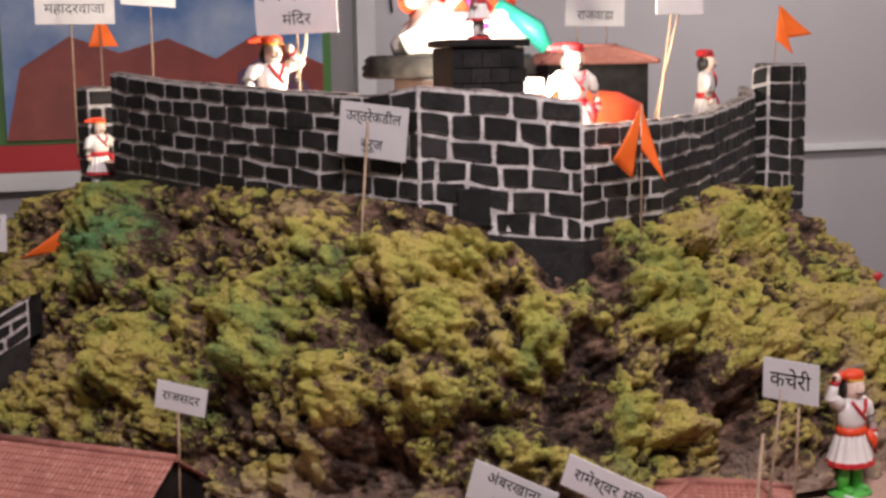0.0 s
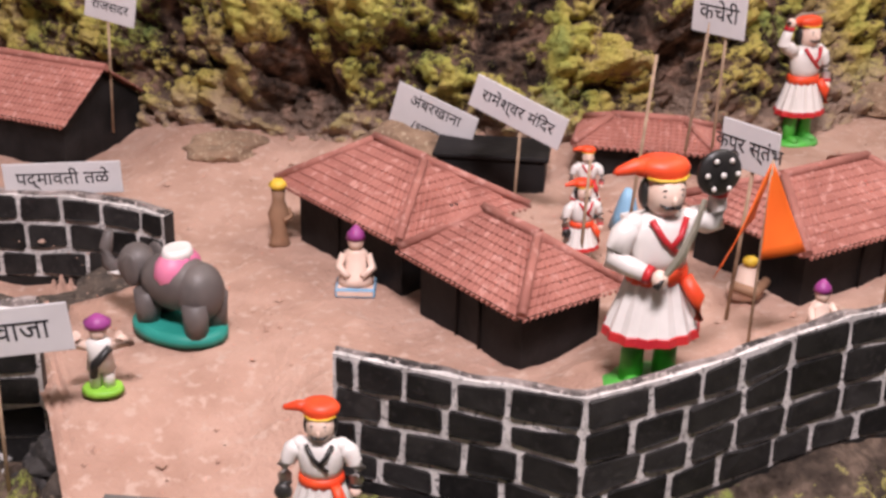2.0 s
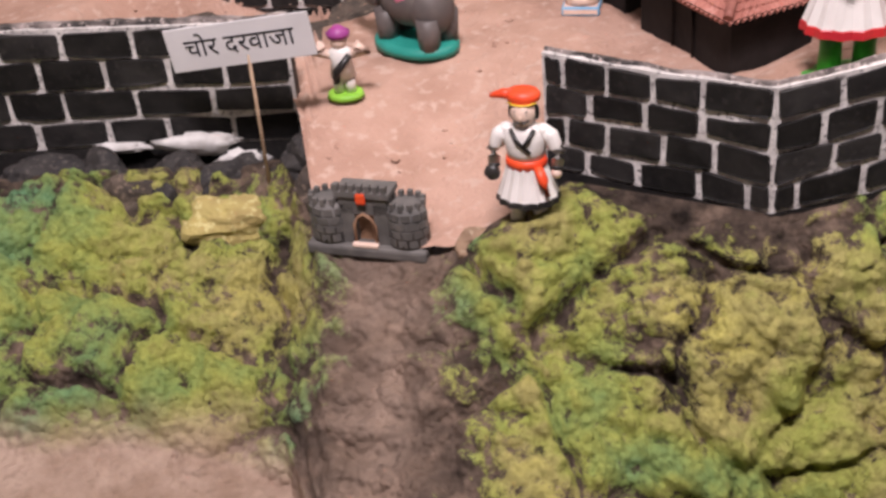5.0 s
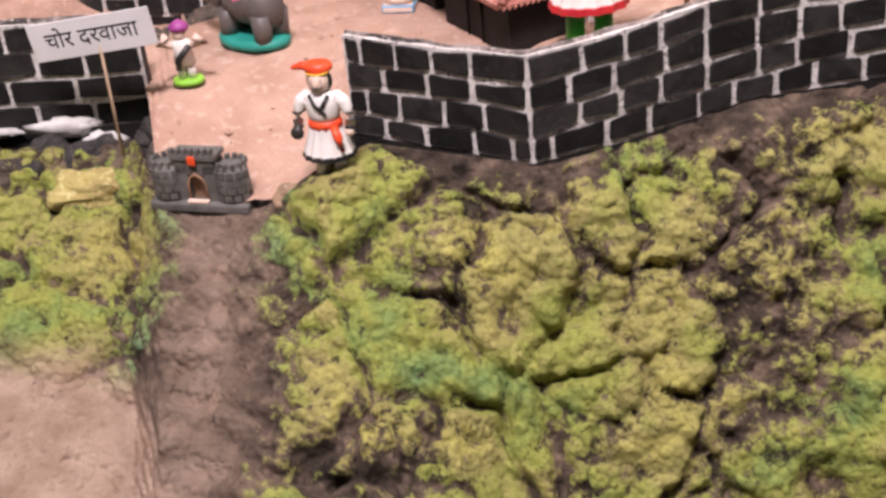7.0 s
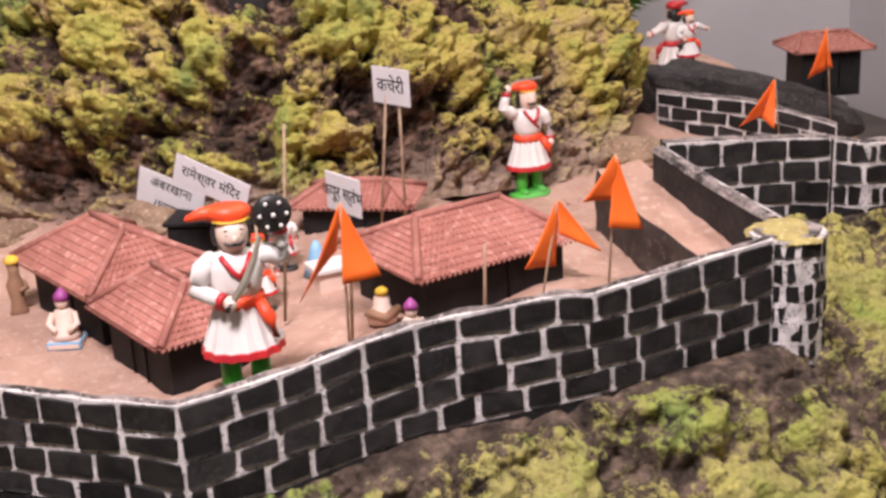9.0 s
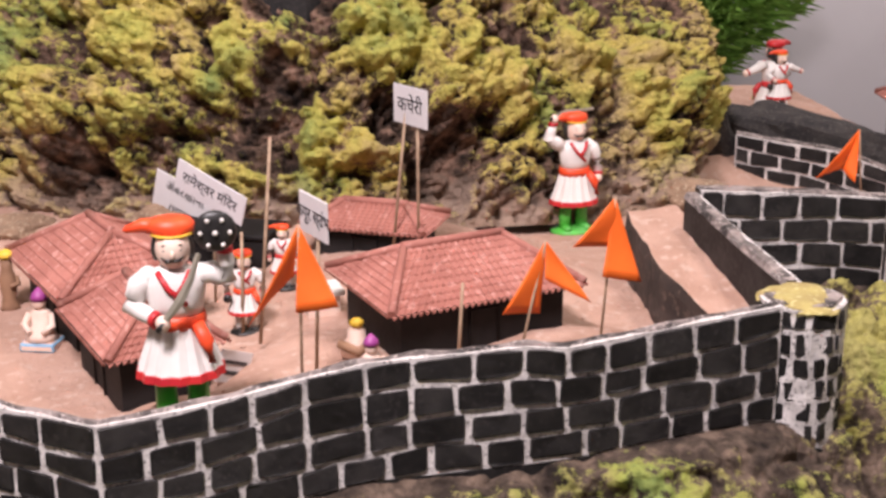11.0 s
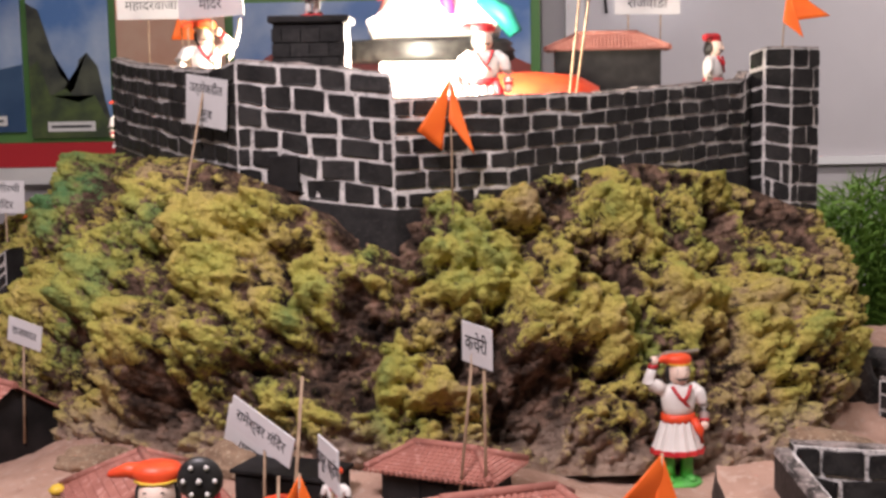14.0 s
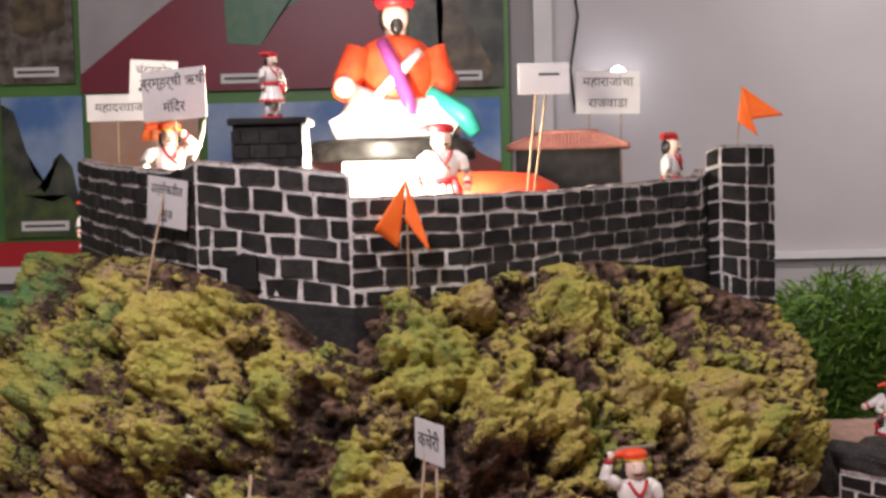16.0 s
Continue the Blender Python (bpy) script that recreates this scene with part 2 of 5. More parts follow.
# ---- ground of the model ----
FRONT_Y = [(-1.6, 0.34), (-0.50, 0.27), (-0.455, 0.09), (-0.33, 0.03), (-0.25, 0.02), (-0.19, 0.06), (0.0, -0.012), (0.28, 0.024), (0.75, 0.055), (0.85, 0.10), (0.90, 0.44), (1.8, 0.46)]
FRONT_Z = [(-1.6, -0.08), (-0.50, -0.09), (-0.455, -0.10), (-0.33, -0.095), (-0.25, -0.045), (-0.19, -0.04), (0.0, -0.06), (0.28, -0.02), (0.75, -0.005), (0.85, -0.03), (0.90, 0.02), (1.8, -0.02)]
INNER_Y = [(-1.6, 0.43), (-1.1, 0.385), (-0.78, 0.36), (-0.50, 0.318), (-0.478, 0.30), (-0.455, 0.09), (-0.33, 0.03), (-0.25, 0.02), (-0.21, 0.135), (-0.15, 0.105), (0.0, 0.012), (0.10, 0.014), (0.278, 0.04), (0.55, 0.055), (0.74, 0.085), (0.85, 0.14), (0.90, 0.475), (1.8, 0.49)]
SPOTS = [(-0.42, 0.26, -0.01), (-0.29, 0.35, 0), (-0.14, 0.44, 0), (-0.47, 1.0, 0), (-0.8, 0.6, 0), (-0.2, 0.58, 0), (0.0, 0.22, 0.0), (-0.15, 0.2, 0.0), (0.08, 0.08, 0.06), (0.33, 0.25, 0.035),
         (0.3, 0.1, 0.06), (0.6, 0.22, 0.05), (0.67, 0.38, 0.015), (0.72, 0.92, -0.02), (0.4, 0.65, 0.05), (0.2, 0.6, 0.03), (-0.38, 0.08, -0.095), (-0.3, 0.06, -0.07), (-0.36, 0.18, -0.045),
         (0.1, 0.85, 0.07), (1.1, 0.62, -0.03), (1.0, 0.8, -0.01), (1.3, 0.9, -0.06), (1.3, 1.2, -0.08), (1.6, 1.3, -0.12), (1.6, 0.8, -0.12), (1.5, 1.5, -0.06), (1.2, 1.6, 0.03), (-0.2, 1.0, 0.05), (-1.0, 1.5, 0.02), (0.5, 0.35, 0.045), (0.0, 0.55, 0.0)]


def ground_z(x, y):
    w = [(1 / ((x - a) ** 2 + (y - b) ** 2 + 0.0025) ** 1.6, c) for a, b, c in SPOTS]
    return sum(p * c for p, c in w) / sum(p for p, _ in w)


def grid_mesh(name, place, nu, nv, material, dust_and_shade=None, smooth=True):
    """A sheet of nu x nv points; place(u, v) gives a point, and sawdust and shade mask, for u, v from 0 to 1."""
    co, amount, soil, tint = [], [], [], []
    for j in range(nv):
        for i in range(nu):
            p, d, *more = place(i / (nu - 1), j / (nv - 1))
            co.append(p)
            amount.append(d)
            soil.append(more[0] if more else 0.0)
            tint.append(more[1] if len(more) > 1 else 0.0)
    faces = [(j * nu + i, j * nu + i + 1, (j + 1) * nu + i + 1, (j + 1) * nu + i) for j in range(nv - 1) for i in range(nu - 1)]
    me = bpy.data.meshes.new(name)
    me.from_pydata(co, [], faces)
    at = me.attributes.new("dust_and_shade", "FLOAT", "POINT")
    at.data.foreach_set("value", amount)
    me.attributes.new("sandy", "FLOAT", "POINT").data.foreach_set("value", soil)
    me.attributes.new("hue", "FLOAT", "POINT").data.foreach_set("value", tint)
    me.materials.append(material)
    if smooth:
        me.polygons.foreach_set("use_smooth", [True] * len(me.polygons))
    return new(name, me)


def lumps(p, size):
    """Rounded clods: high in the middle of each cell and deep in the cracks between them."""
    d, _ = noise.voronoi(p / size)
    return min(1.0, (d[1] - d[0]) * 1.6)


def domes(p, size):
    """Round crumbs, packed close."""
    d, _ = noise.voronoi(p / size)
    return max(0.0, 1.0 - 1.25 * d[0] * d[0])


def rough(p, size):
    return noise.noise(p / size)


def terrace_point(u, v):
    x = -1.5 + 3.2 * u
    y0 = curve_at(INNER_Y, x)
    y = y0 + (2.3 - y0) * v ** 1.25
    p = Vector((x, y, 0))
    pond = max(0.0, 1 - ((x + 0.56) / 0.24) ** 2 - ((y - 0.60) / 0.13) ** 2)
    z = ground_z(x, y) - 0.06 * min(1.0, 2 * pond) + 0.006 * rough(p, 0.11) + 0.004 * rough(p, 0.035) + 0.0018 * rough(p, 0.012)
    return (x, y, z), 0.0


terrace = grid_mesh("ground", terrace_point, 300, 220, M["sand"])
tagged(terrace, "pinkish sandy courtyard soil of the fort model", "ground", kind="structure")


STEEP = [(-1.5, 0.3), (-0.75, 0.32), (-0.5, 0.45), (-0.38, 0.55), (-0.25, 0.8), (-0.13, 1.05), (0.0, 1.8), (0.3, 1.6), (0.75, 1.1), (0.85, 0.9), (0.95, 0.5), (1.8, 0.4)]


# columns of the slope, closer where its upper edge turns sharply
EDGE_X = [-1.5 + 3.2 * k / 800 for k in range(801)]
EDGE_S = [0.0]
for xa, xb in zip(EDGE_X, EDGE_X[1:]):
    EDGE_S.append(EDGE_S[-1] + math.hypot(xb - xa, 0.8 * (curve_at(FRONT_Y, xb) - curve_at(FRONT_Y, xa))))


def slope_point(u, v):
    x = float(np.interp(u * EDGE_S[-1], EDGE_S, EDGE_X))
    y0, z0 = curve_at(FRONT_Y, x), curve_at(FRONT_Z, x)
    run = 1.1 * v ** 1.4
    steep = curve_at(STEEP, x)
    px = x + 0.385 + 0.10 * run
    path = math.exp(-(px / 0.06) ** 2)
    steep = steep * (1 - path) + 0.52 * path
    y, z = y0 + 0.012 - run, z0 + 0.004 - steep * run * (1 - 0.18 * run)
    base = Vector((x, y, z))
    warp = base + Vector((rough(base, 0.05), rough(base + Vector((7, 0, 0)), 0.05), rough(base + Vector((0, 5, 0)), 0.05))) * 0.02
    big, plate = lumps(warp, 0.13), lumps(warp + Vector((2, 4, 1)), 0.055)
    mid, small = domes(warp + Vector((3, 1, 2)), 0.034), domes(base, 0.014)
    big, plate = min(1.0, big * 4.5), min(1.0, plate * 4.0)
    # cracked plates under the corner of the wall, crumbly clumps further along
    slab = min(1.0, max(0.0, (0.33 - x + 0.10 * rough(base, 0.11)) / 0.16))
    if slab < 1.0:
        clump, knob = domes(warp + Vector((4, 2, 7)), 0.085), domes(warp + Vector((6, 3, 3)), 0.043)
        big, plate = slab * big + (1 - slab) * (1.5 * clump - 0.25), slab * plate + (1 - slab) * (1.5 * knob - 0.2)
    edge = min(1.0, run / 0.03)
    low = min(1.0, max(0.0, (run - 0.33 - 0.06 * rough(base, 0.12)) / 0.05)) * min(1.0, max(0.0, (-0.36 - x - 0.05 * rough(base, 0.08)) / 0.05))
    calm = max(path, low)
    h = (0.026 * big + (0.010 + 0.012 * (1 - slab)) * plate + 0.016 * mid + 0.010 * small + 0.022 * rough(base, 0.10)) * edge * (1 - 0.8 * calm)
    steps = 0.004 * math.sin(run * 170 + 2 * rough(base, 0.05)) * path
    n = Vector((0, -steep, 1)).normalized()
    p = base + n * (h + steps - 0.018 * edge * (1 - path))
    # sawdust thins in the cracks, which adds to their shade in the colour
    dust_and_shade = -0.20 + 0.34 * big + 0.18 * plate + 0.28 * mid + 0.22 * small + 0.50 * rough(base, 0.16) - 0.8 * path - 0.35 * (1 - edge) + (0.16 if x < -0.42 else 0.04)
    bare = max(0.0, 1 - run / 0.16) * (1 - slab)
    if x < -0.44:
        bare += 1.5 * max(0.0, 1 - run / 0.10)
    return tuple(p), dust_and_shade - 0.01 * (1 - slab) - 0.20 * bare, min(1.0, 0.45 * path + low), 0.10 * x + 0.03


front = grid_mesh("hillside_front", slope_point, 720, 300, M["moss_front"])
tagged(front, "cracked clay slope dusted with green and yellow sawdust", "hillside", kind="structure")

# the hill behind: from its foot up to the foot of the upper wall
HILL_FOOT = [(-1.10, 2.10, 0.0), (-0.75, 1.70, 0.0), (-0.50, 1.33, 0.02), (-0.25, 1.00, 0.04), (0.0, 0.86, 0.05), (0.25, 0.80, 0.05), (0.52, 0.88, 0.03), (0.85, 1.00, 0.0), (1.05, 1.22, 0.0), (1.19, 1.62, 0.0), (1.22, 2.2, 0.0)]
HILL_TOP = [(-0.55, 2.10, 0.44), (-0.42, 1.80, 0.49), (-0.20, 1.40, 0.51), (-0.02, 1.04, 0.50), (0.15, 1.01, 0.455), (0.43, 1.10, 0.465), (0.70, 1.32, 0.48), (0.94, 1.58, 0.42), (1.10, 1.64, 0.36), (1.13, 1.8, 0.35), (1.15, 2.2, 0.35)]


def along(pts, u):
    s = u * (len(pts) - 1)
    k = min(int(s), len(pts) - 2)
    f = s - k
    p0, p1, p2, p3 = (Vector(pts[min(max(k + d, 0), len(pts) - 1)]) for d in (-1, 0, 1, 2))
    return 0.5 * (2 * p1 + (p2 - p0) * f + (2 * p0 - 5 * p1 + 4 * p2 - p3) * f * f + (3 * p1 - p0 - 3 * p2 + p3) * f ** 3)


# mossy bosses (along the hill, up the hill, radius, hue of their sawdust) and hollows between them with shade painted
# in
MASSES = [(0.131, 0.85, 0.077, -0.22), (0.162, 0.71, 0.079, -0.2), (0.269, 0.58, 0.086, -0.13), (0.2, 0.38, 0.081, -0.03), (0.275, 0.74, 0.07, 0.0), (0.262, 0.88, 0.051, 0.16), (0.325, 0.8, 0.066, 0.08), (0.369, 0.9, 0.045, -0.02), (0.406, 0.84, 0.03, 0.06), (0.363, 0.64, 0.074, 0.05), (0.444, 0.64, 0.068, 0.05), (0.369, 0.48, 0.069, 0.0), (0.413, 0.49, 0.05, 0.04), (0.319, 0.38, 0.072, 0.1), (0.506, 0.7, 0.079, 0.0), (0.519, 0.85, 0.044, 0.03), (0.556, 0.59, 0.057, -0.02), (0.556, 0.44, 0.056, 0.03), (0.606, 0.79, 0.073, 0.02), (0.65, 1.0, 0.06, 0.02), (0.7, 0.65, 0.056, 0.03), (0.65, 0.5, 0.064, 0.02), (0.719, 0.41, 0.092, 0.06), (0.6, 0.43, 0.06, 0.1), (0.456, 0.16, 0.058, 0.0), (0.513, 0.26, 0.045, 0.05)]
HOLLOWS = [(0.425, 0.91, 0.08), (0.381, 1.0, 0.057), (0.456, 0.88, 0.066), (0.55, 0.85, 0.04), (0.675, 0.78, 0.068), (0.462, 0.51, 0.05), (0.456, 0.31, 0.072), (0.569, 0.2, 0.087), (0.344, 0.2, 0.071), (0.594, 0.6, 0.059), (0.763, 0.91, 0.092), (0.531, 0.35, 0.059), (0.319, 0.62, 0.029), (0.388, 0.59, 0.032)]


@functools.lru_cache(maxsize=None)
def hill_column(u):
    t = along(HILL_FOOT, min(1, u + 0.01)) - along(HILL_FOOT, max(0, u - 0.01))
    return along(HILL_FOOT, u), along(HILL_TOP, u), Vector((t.y, -t.x, 0)).normalized()


def hill_base(u, w):
    a, b, out = hill_column(u)
    return a.lerp(b, w) + out * (0.05 * math.sin(math.pi * max(0, w))), out


BOSS_AT = [(hill_base(u, w)[0], u, r, hue) for u, w, r, hue in MASSES]
HOLLOW_AT = [(hill_base(u, w)[0], u, r) for u, w, r in HOLLOWS]


@functools.lru_cache(maxsize=None)
def near_column(u):
    return [(c, r, tone) for c, cu, r, tone in BOSS_AT if abs(cu - u) < 0.11], [(c, r) for c, cu, r in HOLLOW_AT if abs(cu - u) < 0.11]


def hill_point(u, v):
    w = -0.04 + 1.04 * v
    base, out = hill_base(u, w)
    warp = base + Vector((rough(base, 0.06), rough(base + Vector((7, 0, 0)), 0.06), rough(base + Vector((0, 9, 0)), 0.06))) * 0.036
    boss, hollow, hue, weight = 0.0, 0.0, 0.05 * 0.25, 0.25
    bosses, hollows = near_column(u)
    for c, r, tone in bosses:
        q = (warp - c).length_squared / (r * r)
        boss = max(boss, 1.0 - 0.6 * q)
        k = math.exp(-0.7 * q)
        hue, weight = hue + tone * k, weight + k
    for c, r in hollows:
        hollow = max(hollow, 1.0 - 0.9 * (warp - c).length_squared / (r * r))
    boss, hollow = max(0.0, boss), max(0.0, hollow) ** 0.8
    big, mid, small = domes(warp + Vector((2, 2, 0)), 0.13), domes(warp + Vector((3, 1, 2)), 0.055), domes(base + Vector((5, 5, 5)), 0.024)
    tiny = domes(base + Vector((1, 8, 5)), 0.011)
    edge = min(1.0, (1 - v) / 0.07, (v + 0.02) / 0.05)
    h = (0.065 * boss ** 0.7 - 0.05 * hollow + 0.04 * big + 0.044 * mid + 0.032 * small + 0.015 * tiny + 0.025 * rough(base, 0.07)) * edge
    n = (out * 0.9 + Vector((0, 0, 0.45))).normalized()
    p = base + n * (h - 0.070 * edge)
    rim = 0.12 * max(0.0, min(1, (v - 0.88) / 0.08))
    foot = 0.22 * max(0.0, min(1, (0.16 - v) / 0.12))
    # hollows lose their sawdust; the dark rock left there paints in their shade
    dust_and_shade = -0.45 + 0.28 * boss - 0.72 * hollow + 0.24 * big + 0.46 * mid + 0.48 * small + 0.30 * tiny + 0.30 * rough(base, 0.16) - rim - foot
    return tuple(p), dust_and_shade, 0.7 * max(0.0, min(1.0, (0.17 - v + 0.10 * rough(base, 0.08)) / 0.12)), hue / weight


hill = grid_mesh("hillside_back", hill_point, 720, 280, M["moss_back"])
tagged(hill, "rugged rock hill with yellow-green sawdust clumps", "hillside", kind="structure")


RIM = [(-0.44, 2.1, 0), (-0.39, 1.82, 0), (-0.14, 1.32, 0), (0.005, 1.06, 0), (0.14, 1.03, 0), (0.265, 1.035, 0), (0.44, 1.12, 0), (0.62, 1.28, 0), (0.78, 1.47, 0), (0.97, 1.72, 0), (1.05, 1.8, 0)]


def plateau_point(u, v):
    top, back = along(RIM, u), Vector((0.3 + 1.4 * (u - 0.5), 2.65, 0.55))
    q = top.lerp(back, v)
    return (q.x, q.y, 0.52 + 0.004 * rough(q, 0.05)), 0.0


tagged(grid_mesh("upper_ground", plateau_point, 90, 40, M["sand"]), "sandy ground of the upper fort", "ground", kind="structure")


# ---- walls of painted bricks ----
def brick_mesh(a, b, c, d, out, depth, rnd):
    """A black brick with worn edges between the corners a, b (below) and c, d (above)."""
    bm = bmesh.new()
    j = lambda k: Vector((rnd.uniform(-k, k), rnd.uniform(-k, k), rnd.uniform(-k, k)))
    mid = (a + b + c + d) / 4
    wide = min(0.12, 0.003 / max(0.01, (b - a).length))
    rim = []
    for p, q in ((a, b), (b, c), (c, d), (d, a)):
        t = wide if p in (a, c) else 0.08
        rim += [p.lerp(q, t), p.lerp(q, 1 - t)] if p not in (a, c) else [p.lerp(q, t), p.lerp(q, rnd.uniform(0.4, 0.6)), p.lerp(q, 1 - t)]
    rim = [p + j(0.0011) for p in rim]
    low = [bm.verts.new(p) for p in rim]
    top = [bm.verts.new(p.lerp(mid, 0.045) + out * (depth * rnd.uniform(0.8, 1.1))) for p in rim]
    n = len(rim)
    for k in range(n):
        bm.faces.new((low[k], low[(k + 1) % n], top[(k + 1) % n], top[k]))
    bm.faces.new(top)
    return bm


def brick_wall(name, stations, courses, length, thick, label, seed=0, joint=0.0066, depth=0.0035, cap=True):
    """stations: (x, y, foot z, top z) from left to right as seen from outside."""
    rnd = random.Random(seed)
    root = thing(name, Matrix.Identity(4), label, "wall", kind="structure")
    st = [(Vector((x, y, 0)), zb, zt) for x, y, zb, zt in stations]
    outs = []
    for k in range(len(st)):
        d = (st[min(k + 1, len(st) - 1)][0] - st[max(k - 1, 0)][0]).normalized()
        outs.append(Vector((d.y, -d.x, 0)))
    bm = bmesh.new()
    prev = None
    for (p, zb, zt), o in zip(st, outs):
        zb2 = zb - 0.002
        ring = [bm.verts.new(v) for v in ((p.x, p.y, zb2), (p.x, p.y, zt), (p.x - o.x * thick, p.y - o.y * thick, zt), (p.x - o.x * thick, p.y - o.y * thick, zb2))]
        if prev:
            for k in range(4):
                f = bm.faces.new((prev[k], ring[k], ring[(k + 1) % 4], prev[(k + 1) % 4]))
                f.material_index = 0 if k in (0, 1) else 1
        else:
            bm.faces.new(ring[::-1]).material_index = 1
        prev = ring
    bm.faces.new(prev).material_index = 1
    bmesh.ops.recalc_face_normals(bm, faces=bm.faces)
    part("wall_body", bm, [M["joint"], M["black"]], root)
    bm = bmesh.new()
    prev = None
    for (p, zb, zt), o in zip(st, outs):
        ring = [bm.verts.new(v) for v in (p + o * 0.002 + Vector((0, 0, zb - 0.09)), p + o * 0.002 + Vector((0, 0, zb - 0.001)), p - o * thick + Vector((0, 0, zb - 0.001)), p - o * thick + Vector((0, 0, zb - 0.09)))]
        if prev:
            for k in range(4):
                bm.faces.new((prev[k], ring[k], ring[(k + 1) % 4], prev[(k + 1) % 4]))
        prev = ring
    bmesh.ops.recalc_face_normals(bm, faces=bm.faces)
    part("footing", bm, M["black"], root)
    # lengths along the wall
    s = [0.0]
    for k in range(1, len(st)):
        s.append(s[-1] + (st[k][0] - st[k - 1][0]).length)

    def at(q, w):
        q = min(max(q, 0.0), s[-1])
        k = min(max(i for i in range(len(s)) if s[i] <= q + 1e-9), len(s) - 2)
        f = (q - s[k]) / max(1e-6, s[k + 1] - s[k])
        p = st[k][0].lerp(st[k + 1][0], f)
        zb, zt = (st[k][m] + (st[k + 1][m] - st[k][m]) * f for m in (1, 2))
        return Vector((p.x, p.y, zb + (zt - zb) * w))

    if cap:
        bm = bmesh.new()
        prev, n = None, max(6, int(s[-1] / 0.011))
        for i in range(n + 1):
            q = s[-1] * i / n
            p, o = at(q, 1), None
            k = min(max(m for m in range(len(s)) if s[m] <= q + 1e-9), len(s) - 2)
            o = outs[k].lerp(outs[k + 1], (q - s[k]) / max(1e-6, s[k + 1] - s[k]))
            e = max(0.0, 0.0045 + 0.006 * rough(Vector((q, seed, 0)), 0.03) + rnd.uniform(-0.001, 0.001))
            up = Vector((0, 0, 0.0035 + 0.004 * rough(Vector((q, seed, 5)), 0.04)))
            ring = [bm.verts.new(v) for v in (p - o * e + Vector((0, 0, -0.001)), p + up - o * (e + 0.002), p - o * (thick - 0.002) + up, p - o * (thick + 0.002) + Vector((0, 0, -0.004)))]
            if prev:
                for k in range(3):
                    bm.faces.new((prev[k], ring[k], ring[k + 1], prev[k + 1]))
            prev = ring
        bmesh.ops.recalc_face_normals(bm, faces=bm.faces)
        part("coping", bm, M["coping"], root)
    corners = [k for k in range(1, len(st) - 1) if (st[k + 1][0] - st[k][0]).angle(st[k][0] - st[k - 1][0]) > 0.52 or abs(st[k + 1][2] - st[k][2]) > 0.4 * (st[k + 1][0] - st[k][0]).length]

    def seam(q, b):
        return 0.0 if b in (0, courses) else 0.20 / courses * rough(Vector((q, b * 3.7, seed * 1.3)), 0.06)

    for c in range(courses):
        w0, w1 = c / courses, (c + 1) / courses
        cuts, q = [0.0], length * (0.45 if c % 2 else 0.95) * rnd.uniform(0.85, 1.1)
        while q < s[-1] - 0.3 * length:
            cuts.append(q)
            q += length * rnd.uniform(0.78, 1.22)
        cuts = sorted([x for x in cuts if all(abs(s[k] - x) > 0.018 for k in corners)] + [s[-1]] + [s[k] for k in corners])
        for q0, q1 in zip(cuts, cuts[1:]):
            if q1 - q0 < 0.011:
                continue
            g = joint / 2 * rnd.uniform(0.6, 1.25)
            hz = (at((q0 + q1) / 2, 1).z - at((q0 + q1) / 2, 0).z)
            gw = g / hz
            wob = lambda: rnd.uniform(-0.6, 0.6) * gw
            a, b = at(q0 + g, w0 + gw + wob() + seam(q0, c)), at(q1 - g, w0 + gw + wob() + seam(q1, c))
            cc, dd = at(q1 - g, w1 - gw + wob() + seam(q1, c + 1)), at(q0 + g, w1 - gw + wob() + seam(q0, c + 1))
            d = (b - a).normalized()
            out = Vector((d.y, -d.x, 0)).normalized()
            part("brick", brick_mesh(a, b, cc, dd, out, depth, rnd), M["black"], root)
    return root
# lower fort
WALL_LABEL = "black brick fort wall with white painted joints"
brick_wall("wall_front", [(-0.206, 0.126, -0.045, 0.085), (-0.10, 0.06, -0.05, 0.08), (0.0, 0.0, -0.055, 0.080), (0.10, 0.005, -0.045, 0.092), (0.278, 0.032, -0.02, 0.118), (0.45, 0.030, -0.012, 0.127), (0.50, 0.034, -0.011, 0.121), (0.76, 0.075, -0.002, 0.140)], 4, 0.056, 0.012, "long " + WALL_LABEL, 2)
brick_wall("wall_tower", [(0.80 + 0.05 * math.cos(a), 0.112 + 0.05 * math.sin(a), -0.06, 0.135) for a in [radians(d) for d in (-200, -175, -150, -125, -100, -75, -50, -25, 0, 25, 60)]], 7, 0.045, 0.035, "round black brick bastion with yellow dusted top", 11)
brick_wall("wall_left", [(-1.10, 0.37, -0.075, 0.085), (-0.78, 0.345, -0.072, 0.082), (-0.478, 0.300, -0.07, 0.078)], 4, 0.078, 0.02, WALL_LABEL + ", chipped at its foot", 12)
brick_wall("wall_side_return", [(0.815, 0.15, 0.04, 0.140), (0.805, 0.30, 0.045, 0.150), (0.796, 0.470, 0.05, 0.165)], 3, 0.07, 0.022, "low wall with a dark rounded cap", 13)
brick_wall("wall_second", [(0.80, 0.475, 0.02, 0.168), (0.95, 0.472, 0.015, 0.158), (1.085, 0.470, 0.005, 0.145)], 4, 0.072, 0.025, WALL_LABEL, 14)
brick_wall("wall_third", [(1.09, 0.47, 0.0, 0.142), (1.15, 0.46, -0.01, 0.130), (1.40, 0.50, -0.03, 0.11)], 4, 0.06, 0.025, WALL_LABEL, 15)
brick_wall("wall_back_terrace", [(1.205, 1.39, -0.05, 0.035), (1.40, 1.30, -0.09, 0.010), (1.56, 1.20, -0.13, -0.045)], 3, 0.075, 0.03, WALL_LABEL, 16)
